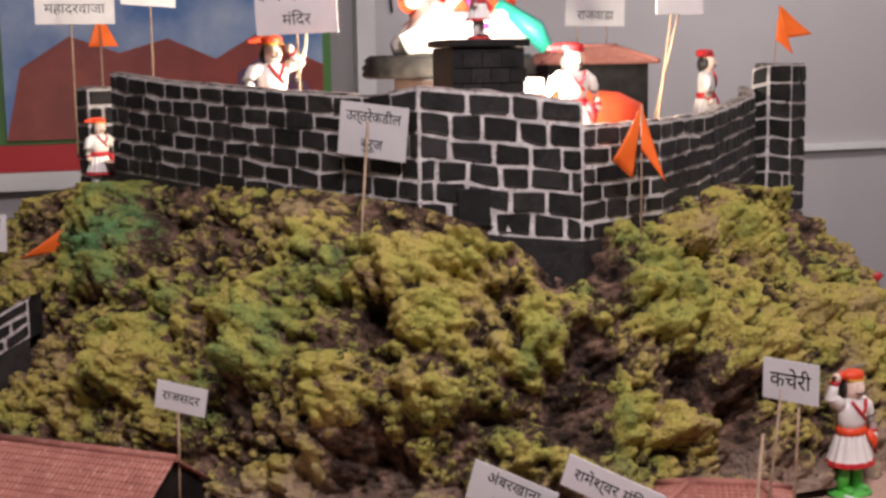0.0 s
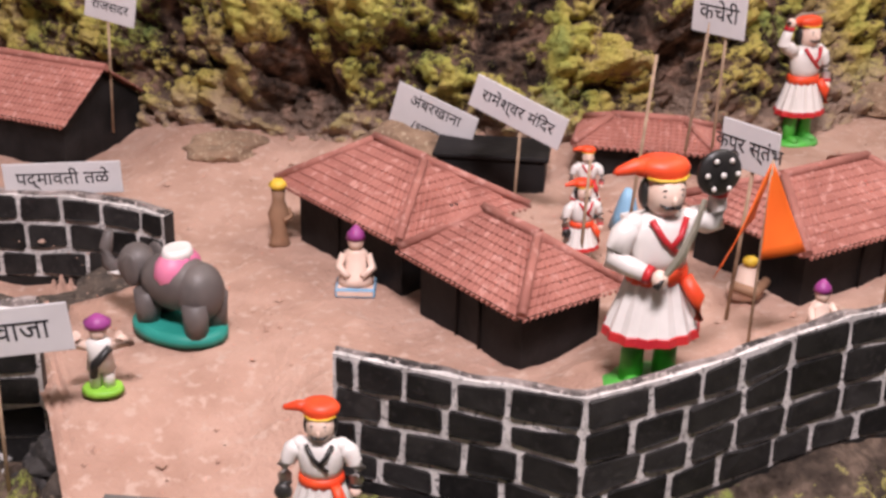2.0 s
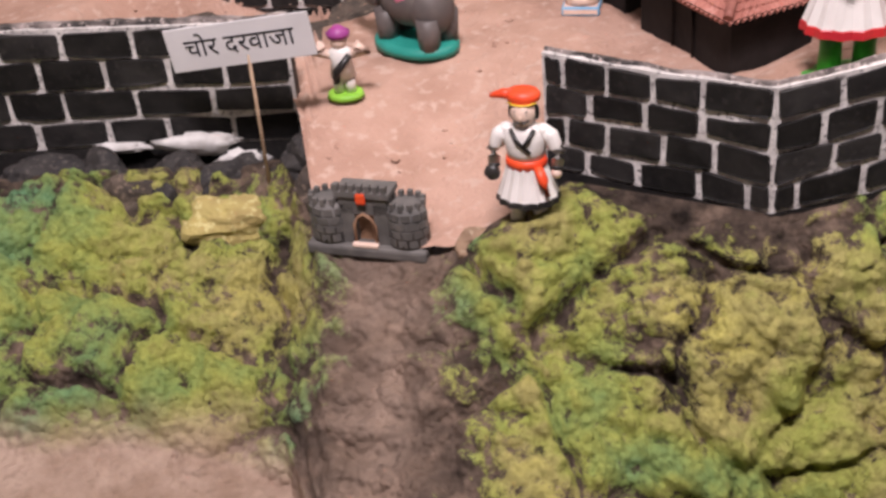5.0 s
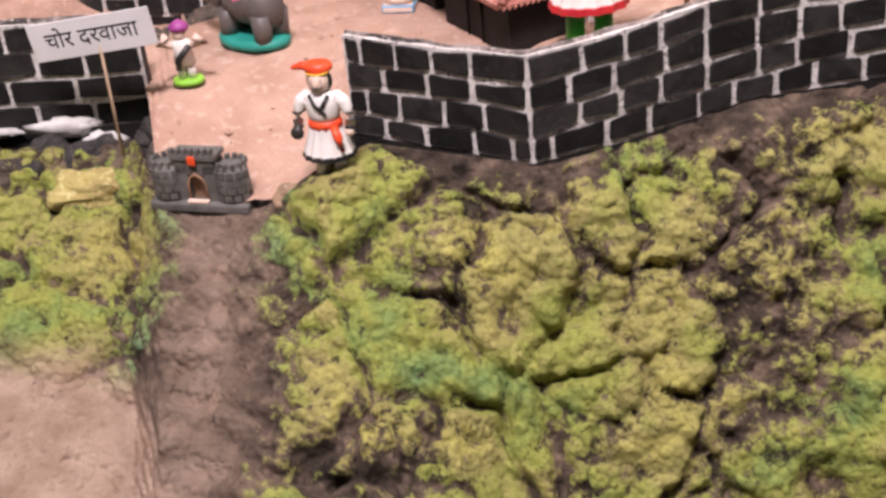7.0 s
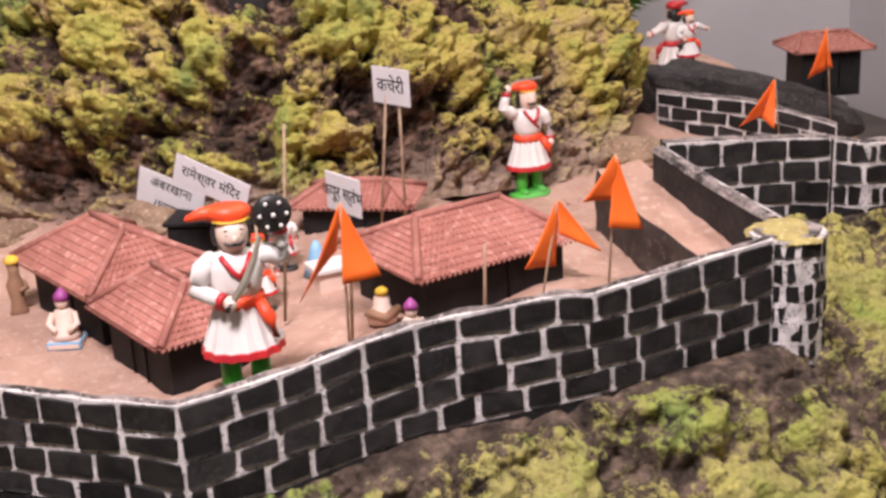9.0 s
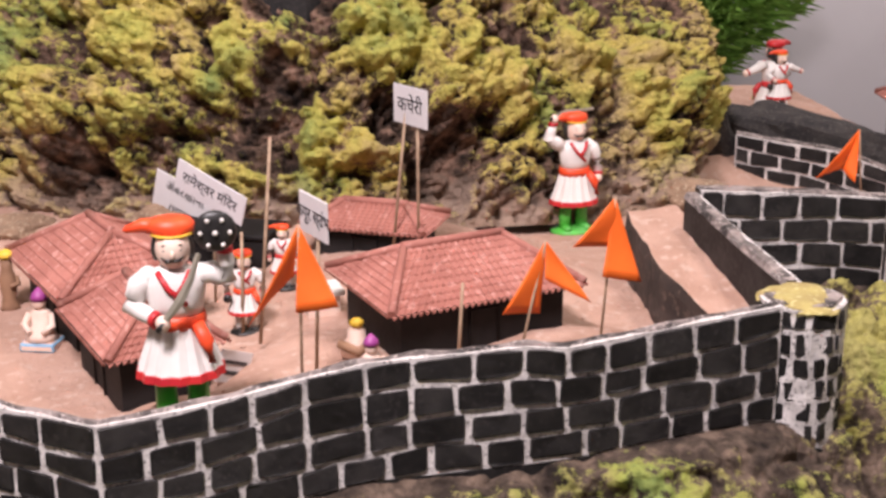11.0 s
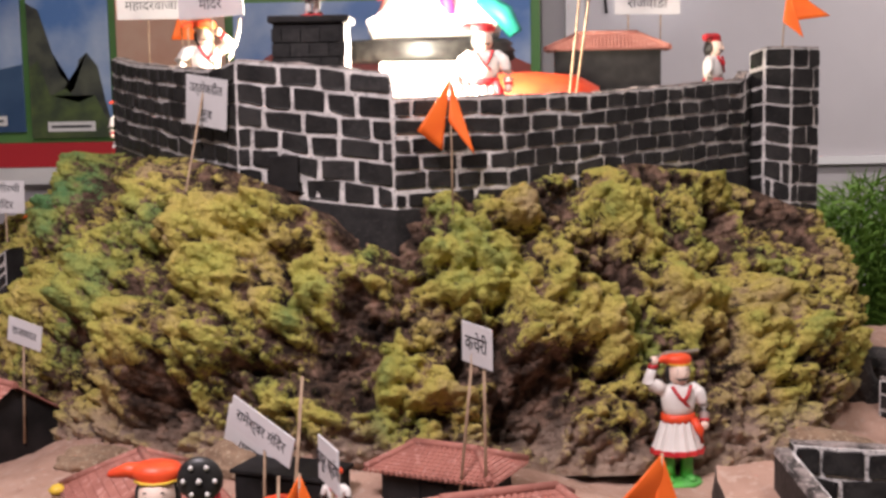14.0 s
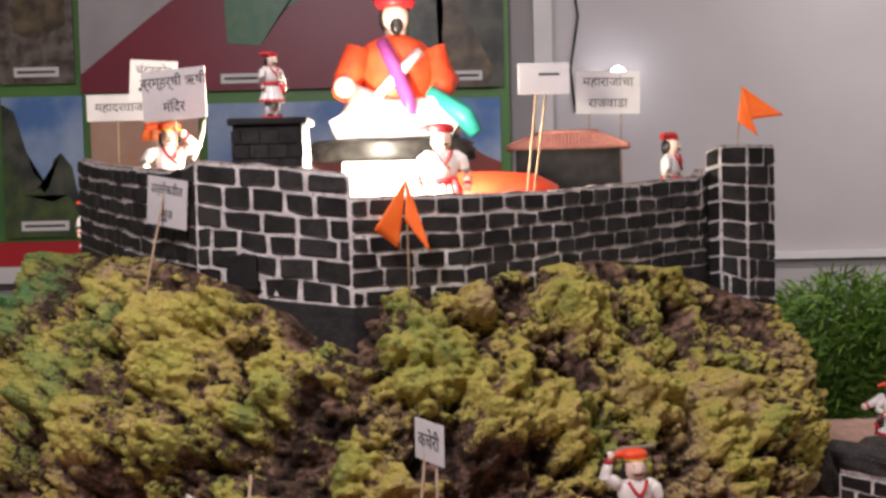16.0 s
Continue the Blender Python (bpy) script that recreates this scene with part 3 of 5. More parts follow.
brick_wall("wall_pond", [(-0.70, 0.73, -0.05, 0.062), (-0.56, 0.70, -0.05, 0.062), (-0.45, 0.665, -0.048, 0.062), (-0.375, 0.62, -0.042, 0.060), (-0.335, 0.585, -0.035, 0.056)], 3, 0.06, 0.02, "curved black brick pond wall with white joints", 17)
brick_wall("wall_stairs", [(-0.80, 1.66, 0.10, 0.17), (-0.70, 1.62, 0.16, 0.235), (-0.59, 1.56, 0.23, 0.30)], 3, 0.06, 0.05, "sloping stair wall of black bricks with white joints", 18)
# upper fort
UP = "black brick upper fort wall with white painted joints"
brick_wall("wall_upper", [(-0.408, 1.80, 0.51, 0.705), (-0.33, 1.62, 0.505, 0.69), (-0.16, 1.30, 0.485, 0.672), (-0.05, 1.12, 0.475, 0.664), (0.005, 1.03, 0.465, 0.679), (0.14, 1.00, 0.445, 0.668), (0.2680, 1.0000, 0.43, 0.652), (0.2690, 1.0005, 0.43, 0.611), (0.45, 1.09, 0.425, 0.612), (0.637, 1.25, 0.44, 0.612), (0.80, 1.44, 0.44, 0.622), (0.995, 1.68, 0.44, 0.632), (1.02, 1.74, 0.44, 0.65)], 6, 0.060, 0.03, UP, 3)
brick_wall("wall_upper_tower", [(1.015, 1.73, 0.30, 0.690), (1.04, 1.70, 0.30, 0.700), (1.10, 1.70, 0.28, 0.700), (1.175, 1.76, 0.27, 0.700)], 10, 0.06, 0.10, "tall black brick corner tower with white joints", 6)
brick_wall("wall_upper_far", [(-0.46, 2.22, 0.43, 0.67), (-0.44, 2.15, 0.43, 0.67), (-0.35, 2.13, 0.43, 0.67)], 6, 0.06, 0.05, UP, 7)


# ---- houses ----
def tile_slope(bm, e0, e1, r1, r0, rows, pitch, mi=0):
    """A sheet of small pantiles between the eave e0-e1 and the ridge r0-r1."""
    e0, e1, r0, r1 = map(Vector, (e0, e1, r0, r1))
    up = (e1 - e0).cross(r0 - e0).normalized()
    if up.z < 0:
        up = -up
    width = (e1 - e0).length
    cols = max(4, int(width / pitch))
    per = 4
    grid = []
    for j in range(rows * 2 + 1):
        v = min(1.0, (j // 2 + (j % 2) * 0.93) / rows)
        lift = 0.0014 * (1 - (j % 2)) * (1 if j < rows * 2 else 0)
        a, b = e0.lerp(r0, v), e1.lerp(r1, v)
        row = []
        for i in range(cols * per + 1):
            u = i / (cols * per)
            q = e0.lerp(e1, u)
            p = a.lerp(b, u)
            s = (p - e0).dot((e1 - e0).normalized()) / width * cols
            row.append(bm.verts.new(p + up * (lift + 0.0028 * abs(math.sin(math.pi * s)))))
        grid.append(row)
    for j in range(len(grid) - 1):
        for i in range(len(grid[0]) - 1):
            bm.faces.new((grid[j][i], grid[j][i + 1], grid[j + 1][i + 1], grid[j + 1][i])).material_index = mi
    # ragged tile ends along the eave
    for i in range(cols):
        q = [e0.lerp(e1, (i + k) / cols) for k in (0.12, 0.88, 0.5)]
        down = (e0 - r0).normalized() * 0.006
        v = [bm.verts.new(p + up * 0.004 + (down if n == 2 else down * 0.3)) for n, p in enumerate(q)]
        v2 = [bm.verts.new(x.co - up * 0.004) for x in v]
        bm.faces.new(v)
        bm.faces.new(v2[::-1])
        for k in range(3):
            bm.faces.new((v[k], v2[k], v2[(k + 1) % 3], v[(k + 1) % 3]))


def house(m, L, W, wall_h, rise, over, ridge, label, door=True, gable=False, rows=9):
    """A little black house; ridge: length of the ridge along x; hipped unless gable."""
    root = thing("model_house", m, label, "house", "model houses")
    lx, wy = L / 2 - over, W / 2 - over
    bm = bmesh.new()
    prof = [(-wy, -0.02), (wy, -0.02), (wy, wall_h), (0, wall_h + rise * (0.93 if gable else 0.3)), (-wy, wall_h)]
    ends = [[bm.verts.new((sx * lx, y, z)) for y, z in prof] for sx in (-1, 1)]
    bm.faces.new(ends[0])
    bm.faces.new(ends[1][::-1])
    for k in range(5):
        bm.faces.new((ends[0][k], ends[0][(k + 1) % 5], ends[1][(k + 1) % 5], ends[1][k]))
    bmesh.ops.recalc_face_normals(bm, faces=bm.faces)
    part("wall", bm, M["housewall"], root)
    z0, z1, rx = wall_h - 0.004, wall_h + rise, ridge / 2
    ex, ey = L / 2, W / 2
    r0, r1 = (-rx, 0, z1), (rx, 0, z1)
    bm = bmesh.new()
    tile_slope(bm, (-ex, -ey, z0), (ex, -ey, z0), r1, r0, rows, 0.0085)
    tile_slope(bm, (ex, ey, z0), (-ex, ey, z0), r0, r1, rows, 0.0085)
    if not gable:
        tile_slope(bm, (ex, -ey, z0), (ex, ey, z0), r1, r1, rows, 0.0085)
        tile_slope(bm, (-ex, ey, z0), (-ex, -ey, z0), r0, r0, rows, 0.0085)
    part("roof", bm, M["roof"], root, "brick-red moulded tile roof")
    bm = bmesh.new()
    tube(bm, [(-rx - 0.003, 0, z1 + 0.003), (rx + 0.003, 0, z1 + 0.003)], [0.006, 0.006])
    if not gable:
        for sx, r in ((-1, r0), (1, r1)):
            for sy in (-1, 1):
                tube(bm, [(r[0], 0, z1 + 0.002), (sx * ex, sy * ey, z0 + 0.005)], [0.0055, 0.0055])
    part("ridge_cap", bm, M["roof"], root, smooth=False)
    if door:
        bm = bmesh.new()
        y = -wy - 0.001
        tube(bm, [(-0.02, y, 0.0), (-0.02, y, wall_h * 0.75), (0.02, y, wall_h * 0.75), (0.02, y, 0.0)], [0.0022] * 4, 0, 4)
        part("door_frame", bm, M["housewall"], root)
    return root


house(pose(-0.046, 0.540, 0.0, 0, 0, -66), 0.26, 0.20, 0.085, 0.055, 0.022, 0.10, "black model house with a brick-red hipped tile roof")
house(pose(0.022, 0.300, 0.0, 0, 0, -68), 0.215, 0.145, 0.080, 0.050, 0.018, 0.09, "small black model house with a brick-red hipped tile roof")
house(pose(0.42, 0.335, 0.035, 0, 0, 18), 0.27, 0.21, 0.075, 0.045, 0.02, 0.14, "wide black model house with a low brick-red tile roof")
house(pose(0.352, 0.690, 0.015, 0, 0, -26), 0.20, 0.13, 0.072, 0.024, 0.018, 0.10, "black model hut with a low red tile roof")
house(pose(-0.52, 1.12, 0.01, 0, 0, 140), 0.34, 0.20, 0.065, 0.06, 0.012, 0.34, "black gabled model house with a long brown-red roof", gable=True)

# ---- hall ----
def panel(name, lo, hi, material, label, category="wall"):
    bm = bmesh.new()
    box(bm, lo, hi)
    return tagged(part(name, bm, material), label, category, kind="structure")


panel("wall_back", (-4.0, 4.95, -1.0), (4.0, 5.05, 2.9), M["wall"], "grey sheet wall behind the model")
panel("wall_left", (-4.1, -4.0, -1.0), (-4.0, 4.95, 2.9), M["wall"], "grey hall wall")
panel("wall_right", (4.0, -4.0, -1.0), (4.1, 4.95, 2.9), M["wall"], "grey hall wall")
panel("wall_front_hall", (-4.0, -4.1, -1.0), (4.0, -4.0, 2.9), M["wall"], "grey hall wall")
panel("ceiling", (-4.1, -4.1, 2.9), (4.1, 5.05, 3.0), M["whitewash"], "white hall ceiling", "ceiling")
panel("floor", (-4.1, -4.1, -1.1), (4.1, 5.05, -1.0), M["floor"], "dark hall floor", "floor")

# flat black panel on the upper wall, in place of the gateway recess and its shade
bm = bmesh.new()
box(bm, (-0.026, -0.004, 0.0), (0.026, 0.004, 0.06), 0, 0.002)
gw = part("gateway", bm, M["housewall"])
gw.matrix_world = pose(0.085, 1.004, 0.462, 0, 0, -12)
tagged(gw, "flat black panel for the shaded gateway niche in the upper wall", "gateway", kind="structure")


# ---- small people of painted clay ----
def figurine(m, h, label, turban="red", pose_name="rest", base="green", sash="red", shield=False, sword=None, hem="red", category="figurine"):
    """A painted clay soldier of height h that looks along -y; one mesh."""
    mats = [M["white"], M["skin"], M[hem], M[turban], M[base], M["dark"], M["metal"], M[sash], M["yellow"] if turban == "orange" else M[turban]]
    bm = bmesh.new()
    loft(bm, [(0, 0, 0, 0.20, 0.16), (0, 0, 0.03, 0.19, 0.15), (0, 0, 0.05, 0.10, 0.09)], 4, 16)
    for sx in (-1, 1):
        tube(bm, [(0.075 * sx, 0.0, 0.03), (0.075 * sx, 0, 0.16), (0.07 * sx, 0, 0.32)], [0.055, 0.05, 0.06], 4 if base == "green" else 0)
        ball(bm, (0.085 * sx, -0.05, 0.05), 0.05, 4 if base == "green" else 5, (0.8, 1.5, 0.6), 8, 6)
    # pleated skirt with a coloured hem
    seg = 28
    rings = []
    for z, rx, ry, mi in ((0.25, 0.205, 0.165, 2), (0.285, 0.20, 0.16, 2), (0.29, 0.195, 0.155, 0), (0.40, 0.155, 0.12, 0), (0.52, 0.115, 0.09, 0)):
        rings.append(([bm.verts.new(((rx + (0.008 if k % 2 else -0.006)) * math.cos(2 * math.pi * k / seg), (ry + (0.008 if k % 2 else -0.006)) * math.sin(2 * math.pi * k / seg), z)) for k in range(seg)], mi))
    for (a, ma), (b, _) in zip(rings, rings[1:]):
        for k in range(seg):
            bm.faces.new((a[k], a[(k + 1) % seg], b[(k + 1) % seg], b[k])).material_index = ma
    bm.faces.new(rings[0][0][::-1]).material_index = 5
    loft(bm, [(0, 0, 0.49, 0.128, 0.10), (0, 0, 0.52, 0.136, 0.108), (0, 0, 0.555, 0.128, 0.10)], 7, 18)
    tube(bm, [(0.09, -0.08, 0.52), (0.13, -0.12, 0.44), (0.15, -0.12, 0.34)], [0.03, 0.035, 0.02], 7)
    loft(bm, [(0, 0, 0.53, 0.112, 0.088), (0, -0.005, 0.61, 0.128, 0.096), (0, -0.003, 0.68, 0.140, 0.094), (0, 0, 0.735, 0.138, 0.085), (0, 0, 0.765, 0.10, 0.07), (0, 0, 0.785, 0.05, 0.05)], 0, 18)
    # crossed collar
    tube(bm, [(-0.075, -0.070, 0.775), (-0.03, -0.105, 0.70), (0.05, -0.105, 0.62)], [0.014, 0.014, 0.012], 2, 6)
    tube(bm, [(0.075, -0.070, 0.775), (0.04, -0.105, 0.71), (0.0, -0.108, 0.66)], [0.014, 0.014, 0.012], 2, 6)
    # head, hair, moustache, eyes, turban
    tube(bm, [(0, 0, 0.75), (0, 0, 0.82)], [0.05, 0.046], 1)
    ball(bm, (0, -0.014, 0.868), 0.090, 1, (0.90, 0.98, 1.10), 16, 12)
    ball(bm, (0, 0.040, 0.850), 0.082, 5, (1.10, 0.70, 1.15))
    ball(bm, (0, -0.102, 0.858), 0.015, 1, (0.75, 0.9, 1.5), 8, 6)
    for sx in (-1, 1):
        tube(bm, [(0, -0.100, 0.832), (0.026 * sx, -0.094, 0.829), (0.050 * sx, -0.078, 0.842)], [0.008, 0.009, 0.003], 5, 6)
        ball(bm, (0.032 * sx, -0.088, 0.878), 0.008, 5, (1.5, 0.6, 0.6), 6, 4)
        ball(bm, (0.032 * sx, -0.086, 0.902), 0.008, 5, (2.2, 0.6, 0.4), 6, 4)
        ball(bm, (0.080 * sx, 0.005, 0.855), 0.018, 1, (0.5, 0.9, 1.2), 6, 5)
    for sx in (-1, 1):
        ball(bm, (0.078 * sx, 0.006, 0.862), 0.030, 5, (0.7, 1.0, 1.9), 10, 8)
    # flat wide turban drawn out to one side, with a thin band over the brow
    loft(bm, [(0, 0.012, 0.930, 0.084, 0.086), (0, 0.016, 0.945, 0.104, 0.092), (-0.004, 0.018, 0.972, 0.114, 0.094), (-0.006, 0.018, 0.996, 0.098, 0.086), (-0.008, 0.012, 1.010, 0.05, 0.045)], 3, 20)
    tube(bm, [(-0.06, 0.01, 0.966), (-0.13, 0.014, 0.974), (-0.20, 0.016, 0.958), (-0.215, 0.016, 0.952)], [0.044, 0.032, 0.018, 0.006], 3, 10)
    tube(bm, [(-0.088, -0.030, 0.938), (-0.05, -0.070, 0.936), (0, -0.082, 0.935), (0.05, -0.070, 0.936), (0.088, -0.030, 0.938)], [0.007] * 5, 8, 8)
    # arms: (shoulder, elbow, hand) for the arm on -x and +x
    arms = {
        "rest": (((-0.21, 0.0, 0.60), (-0.20, -0.05, 0.47)), ((0.21, 0.0, 0.60), (0.20, -0.05, 0.47))),
        "guard": (((-0.205, -0.01, 0.60), (-0.06, -0.15, 0.555)), ((0.24, 0.0, 0.71), (0.23, -0.03, 0.90))),
        "raised": (((-0.24, 0.0, 0.80), (-0.20, -0.02, 0.97)), ((0.21, 0.0, 0.60), (0.19, -0.06, 0.46))),
        "point": (((-0.21, 0.0, 0.62), (-0.15, -0.10, 0.55)), ((0.26, 0.0, 0.70), (0.36, -0.03, 0.66))),
        "look": (((-0.24, 0.0, 0.66), (-0.20, -0.04, 0.52)), ((0.24, -0.04, 0.78), (0.10, -0.12, 0.90))),
    }[pose_name]
    for sx, (elbow, hand) in zip((-1, 1), arms):
        sh, el, ha = Vector((0.118 * sx, 0, 0.735)), Vector(elbow), Vector(hand)
        wrist = el.lerp(ha, 0.8)
        tube(bm, [sh, sh.lerp(el, 0.35) + Vector((0.012 * sx, 0, 0.012)), sh.lerp(el, 0.75), el, el.lerp(ha, 0.4), wrist], [0.048, 0.055, 0.050, 0.046, 0.041, 0.034], 0, 12)
        ball(bm, sh, 0.05, 0, (1, 1, 1), 12, 8)
        tube(bm, [el.lerp(ha, 0.70), el.lerp(ha, 0.84)], [0.040, 0.038], 2, 12)
        ball(bm, hand, 0.036, 1, (1, 1, 1.1), 8, 6)
    if pose_name == "guard":
        # round studded shield held up, and the sabre slanting across the chest
        c = Vector((0.195, -0.075, 0.955))
        ball(bm, c, 0.098, 5, (1, 0.35, 1), 20, 10)
        for k in range(6):
            a = 2 * math.pi * k / 6
            ball(bm, c + Vector((0.066 * math.cos(a), -0.034, 0.066 * math.sin(a))), 0.012, 0, (1, 0.6, 1), 6, 4)
        ball(bm, c + Vector((0, -0.04, 0)), 0.014, 0, (1, 0.6, 1), 6, 4)
        sword = ((-0.055, -0.17, 0.565), (0.02, -0.165, 0.66), (0.075, -0.15, 0.76), (0.115, -0.13, 0.87))
    if shield:
        ball(bm, (-0.21, -0.07, 0.46), 0.055, 5, (1, 0.6, 1), 10, 6)
    if sword:
        pts = [Vector(p) for p in sword]
        prev = None
        for i, p in enumerate(pts):
            d = (pts[min(i + 1, len(pts) - 1)] - pts[max(i - 1, 0)]).normalized()
            n = d.cross(Vector((0, 1, 0))).normalized()
            w = 0.010 + 0.012 * math.sin(math.pi * min(0.95, i / (len(pts) - 1) + 0.15))
            ring = [bm.verts.new(p + n * w), bm.verts.new(p + Vector((0, -0.006, 0))), bm.verts.new(p - n * w), bm.verts.new(p + Vector((0, 0.006, 0)))]
            if prev:
                for k in range(4):
                    bm.faces.new((prev[k], prev[(k + 1) % 4], ring[(k + 1) % 4], ring[k])).material_index = 6
            else:
                bm.faces.new(ring).material_index = 6
            prev = ring
        bm.faces.new(prev).material_index = 6
        tube(bm, [pts[0], pts[0] - (pts[1] - pts[0]).normalized() * 0.05], [0.016, 0.014], 5, 6)
    bmesh.ops.scale(bm, vec=(h, h, h), verts=bm.verts)
    ob = part("figurine", bm, mats)
    ob.matrix_world = m
    return tagged(ob, label, category, "clay soldiers")


SOLDIER = "painted clay soldier figurine in white tunic and red turban"
figurine(pose(0.085, 0.062, 0.052, 0, 0, 2), 0.226, "large painted clay swordsman holding up a black studded shield", "orange", "guard", "green", "orange")
figurine(pose(0.726, 0.917, -0.020, 0, 0, 12), 0.214, "painted clay soldier raising his sword behind a red turban", "orange", "raised", "green", "orange", sword=((-0.20, -0.02, 0.985), (-0.08, 0.03, 1.01), (0.06, 0.04, 1.01), (0.18, 0.04, 1.02)))
figurine(pose(-0.236, 0.018, -0.058, 0, 0, -18), 0.153, "small clay guard in white with an orange turban and sash", "orange", "rest", "dark", "orange", True, hem="dark")
figurine(pose(0.150, 0.415, 0.015, 0, 0, 8), 0.115, "small clay soldier in white with a small dark shield", "orange", "rest", "dark", "orange", True)
figurine(pose(0.205, 0.545, 0.03, 0, 0, -15), 0.095, "small clay soldier in white and red", "orange", "rest", "dark", "red")
figurine(pose(1.370, 1.564, 0.040, 0, 0, 10), 0.148, "small clay soldier with an orange sash pointing", "orange", "point", "dark", "orange", True)
figurine(pose(1.514, 1.95, -0.085, 0, 0, 200), 0.236, "clay soldier in white seen against the grey wall", "red", "point", "red", "red")
figurine(pose(0.955, 1.835, 0.515, 0, 0, 62), 0.222, "clay soldier in white with a red turban behind the wall", "red", "rest", "green", "red")
figurine(pose(0.425, 1.40, 0.515, 0, 0, 5), 0.235, "clay soldier in white under the bright lamp", "red", "rest", "green", "red")
figurine(pose(-0.135, 1.50, 0.545, 0, 0, 20), 0.225, "clay soldier in white shading his eyes", "orange", "look", "green", "orange", sword=((0.2, -0.06, 0.66), (0.26, -0.05, 0.8), (0.30, -0.05, 0.92), (0.31, -0.05, 1.02)))
figurine(pose(0.130, 1.10, 0.753, 0, 0, 45), 0.116, "small clay soldier with red turban on the dark block", "red", "rest", "red", "red")
figurine(pose(-0.428, 1.96, 0.452, 0, 0, 30), 0.160, "small clay soldier with orange turban at the wall end", "orange", "rest", "dark", "red")


def seated_statue(m):
    """A large seated king in orange and white cloth, as one plain shape."""
    bm = bmesh.new()
    loft(bm, [(0, 0, 0.0, 0.175, 0.12), (0, 0, 0.03, 0.185, 0.13), (0, 0, 0.075, 0.15, 0.11), (0.0, 0.01, 0.11, 0.10, 0.08)], 0, 20)
    tube(bm, [(-0.03, -0.02, 0.06), (-0.12, -0.06, 0.10), (-0.15, -0.07, 0.05), (-0.14, -0.08, 0.0)], [0.06, 0.055, 0.045, 0.035], 0, 12)
    tube(bm, [(0.03, -0.02, 0.06), (0.12, -0.06, 0.06), (0.16, -0.07, 0.03)], [0.06, 0.055, 0.04], 0, 12)
    loft(bm, [(0, 0.01, 0.08, 0.085, 0.065), (0, 0.01, 0.16, 0.10, 0.07), (0, 0.012, 0.235, 0.115, 0.068), (0, 0.012, 0.27, 0.08, 0.055), (0, 0.01, 0.29, 0.035, 0.035)], 1, 20)
    tube(bm, [(-0.10, 0.0, 0.25), (-0.135, -0.01, 0.17), (-0.15, -0.05, 0.13)], [0.042, 0.042, 0.034], 1, 12)
    ball(bm, (-0.15, -0.06, 0.145), 0.030, 2)
    tube(bm, [(0.10, 0.0, 0.25), (0.135, -0.01, 0.16), (0.10, -0.07, 0.10)], [0.042, 0.042, 0.034], 1, 12)
    ball(bm, (0.095, -0.08, 0.10), 0.028, 2)
    tube(bm, [(-0.045, -0.05, 0.27), (-0.015, -0.075, 0.20), (0.02, -0.085, 0.11), (0.03, -0.10, 0.06)], [0.018, 0.02, 0.02, 0.018], 3, 8)
    tube(bm, [(0.06, -0.06, 0.24), (0.0, -0.075, 0.18), (-0.06, -0.07, 0.12)], [0.014, 0.016, 0.014], 0, 8)
    tube(bm, [(0.08, -0.08, 0.13), (0.17, -0.12, 0.06), (0.20, -0.13, 0.01)], [0.018, 0.03, 0.02], 5, 8)
    tube(bm, [(0, 0.01, 0.28), (0, 0.0, 0.31)], [0.03, 0.03], 2)
    ball(bm, (0, -0.002, 0.34), 0.042, 2, (0.9, 1.0, 1.15))
    ball(bm, (0, 0.014, 0.335), 0.044, 4, (1, 0.9, 1.1))
    ball(bm, (0, -0.03, 0.315), 0.022, 4, (0.9, 0.8, 1.2))
    loft(bm, [(0, 0, 0.365, 0.05, 0.05), (0, 0.005, 0.385, 0.062, 0.06), (0.01, 0.01, 0.41, 0.045, 0.045), (0.015, 0.01, 0.43, 0.012, 0.012)], 6, 16)
    ob = part("seated_statue", bm, [M["white"], M["orange"], M["skin"], M["purple"], M["dark"], M["teal"], M["red"]])
    ob.matrix_world = m
    return tagged(ob, "brightly lit seated statue in orange and white robes", "statue")


seated_statue(pose(0.325, 1.80, 0.734, 0, 0, 8) @ Matrix.Scale(0.82, 4))
ped = thing("pedestal", pose(0.31, 1.80, 0.52), "dark ringed round pedestal on a white base", "pedestal")
bm = bmesh.new()
loft(bm, [(0, 0, 0.165, 0.185, 0.15), (0, 0, 0.172, 0.195, 0.16), (0, 0, 0.182, 0.19, 0.155), (0, 0, 0.188, 0.195, 0.16), (0, 0, 0.198, 0.185, 0.15), (0, 0, 0.204, 0.19, 0.155), (0, 0, 0.214, 0.175, 0.145)], 0, 36)
part("ringed_top", bm, M["dark"], ped, "glossy dark ringed disc")
bm = bmesh.new()
box(bm, (-0.10, -0.20, 0.0), (0.14, 0.10, 0.164), 0, 0.004)
part("base", bm, M["white"], ped, "white block base")

# orange cloth cushion beside the pedestal
bm = bmesh.new()
loft(bm, [(0, 0, 0.0, 0.13, 0.10), (0, 0, 0.05, 0.145, 0.11), (0, 0, 0.11, 0.14, 0.10), (-0.01, 0, 0.135, 0.10, 0.07), (-0.02, 0, 0.142, 0.03, 0.02)], 0, 22)
for v in bm.verts:
    v.co += Vector((rough(v.co * 3, 0.1), rough(v.co * 3 + Vector((4, 0, 0)), 0.1), 0)) * 0.008
c = part("cloth_cushion", bm, M["orange"], smooth=True)
c.matrix_world = pose(0.535, 1.62, 0.515)
tagged(c, "rounded orange cloth-covered cushion", "cushion")
bm = bmesh.new()
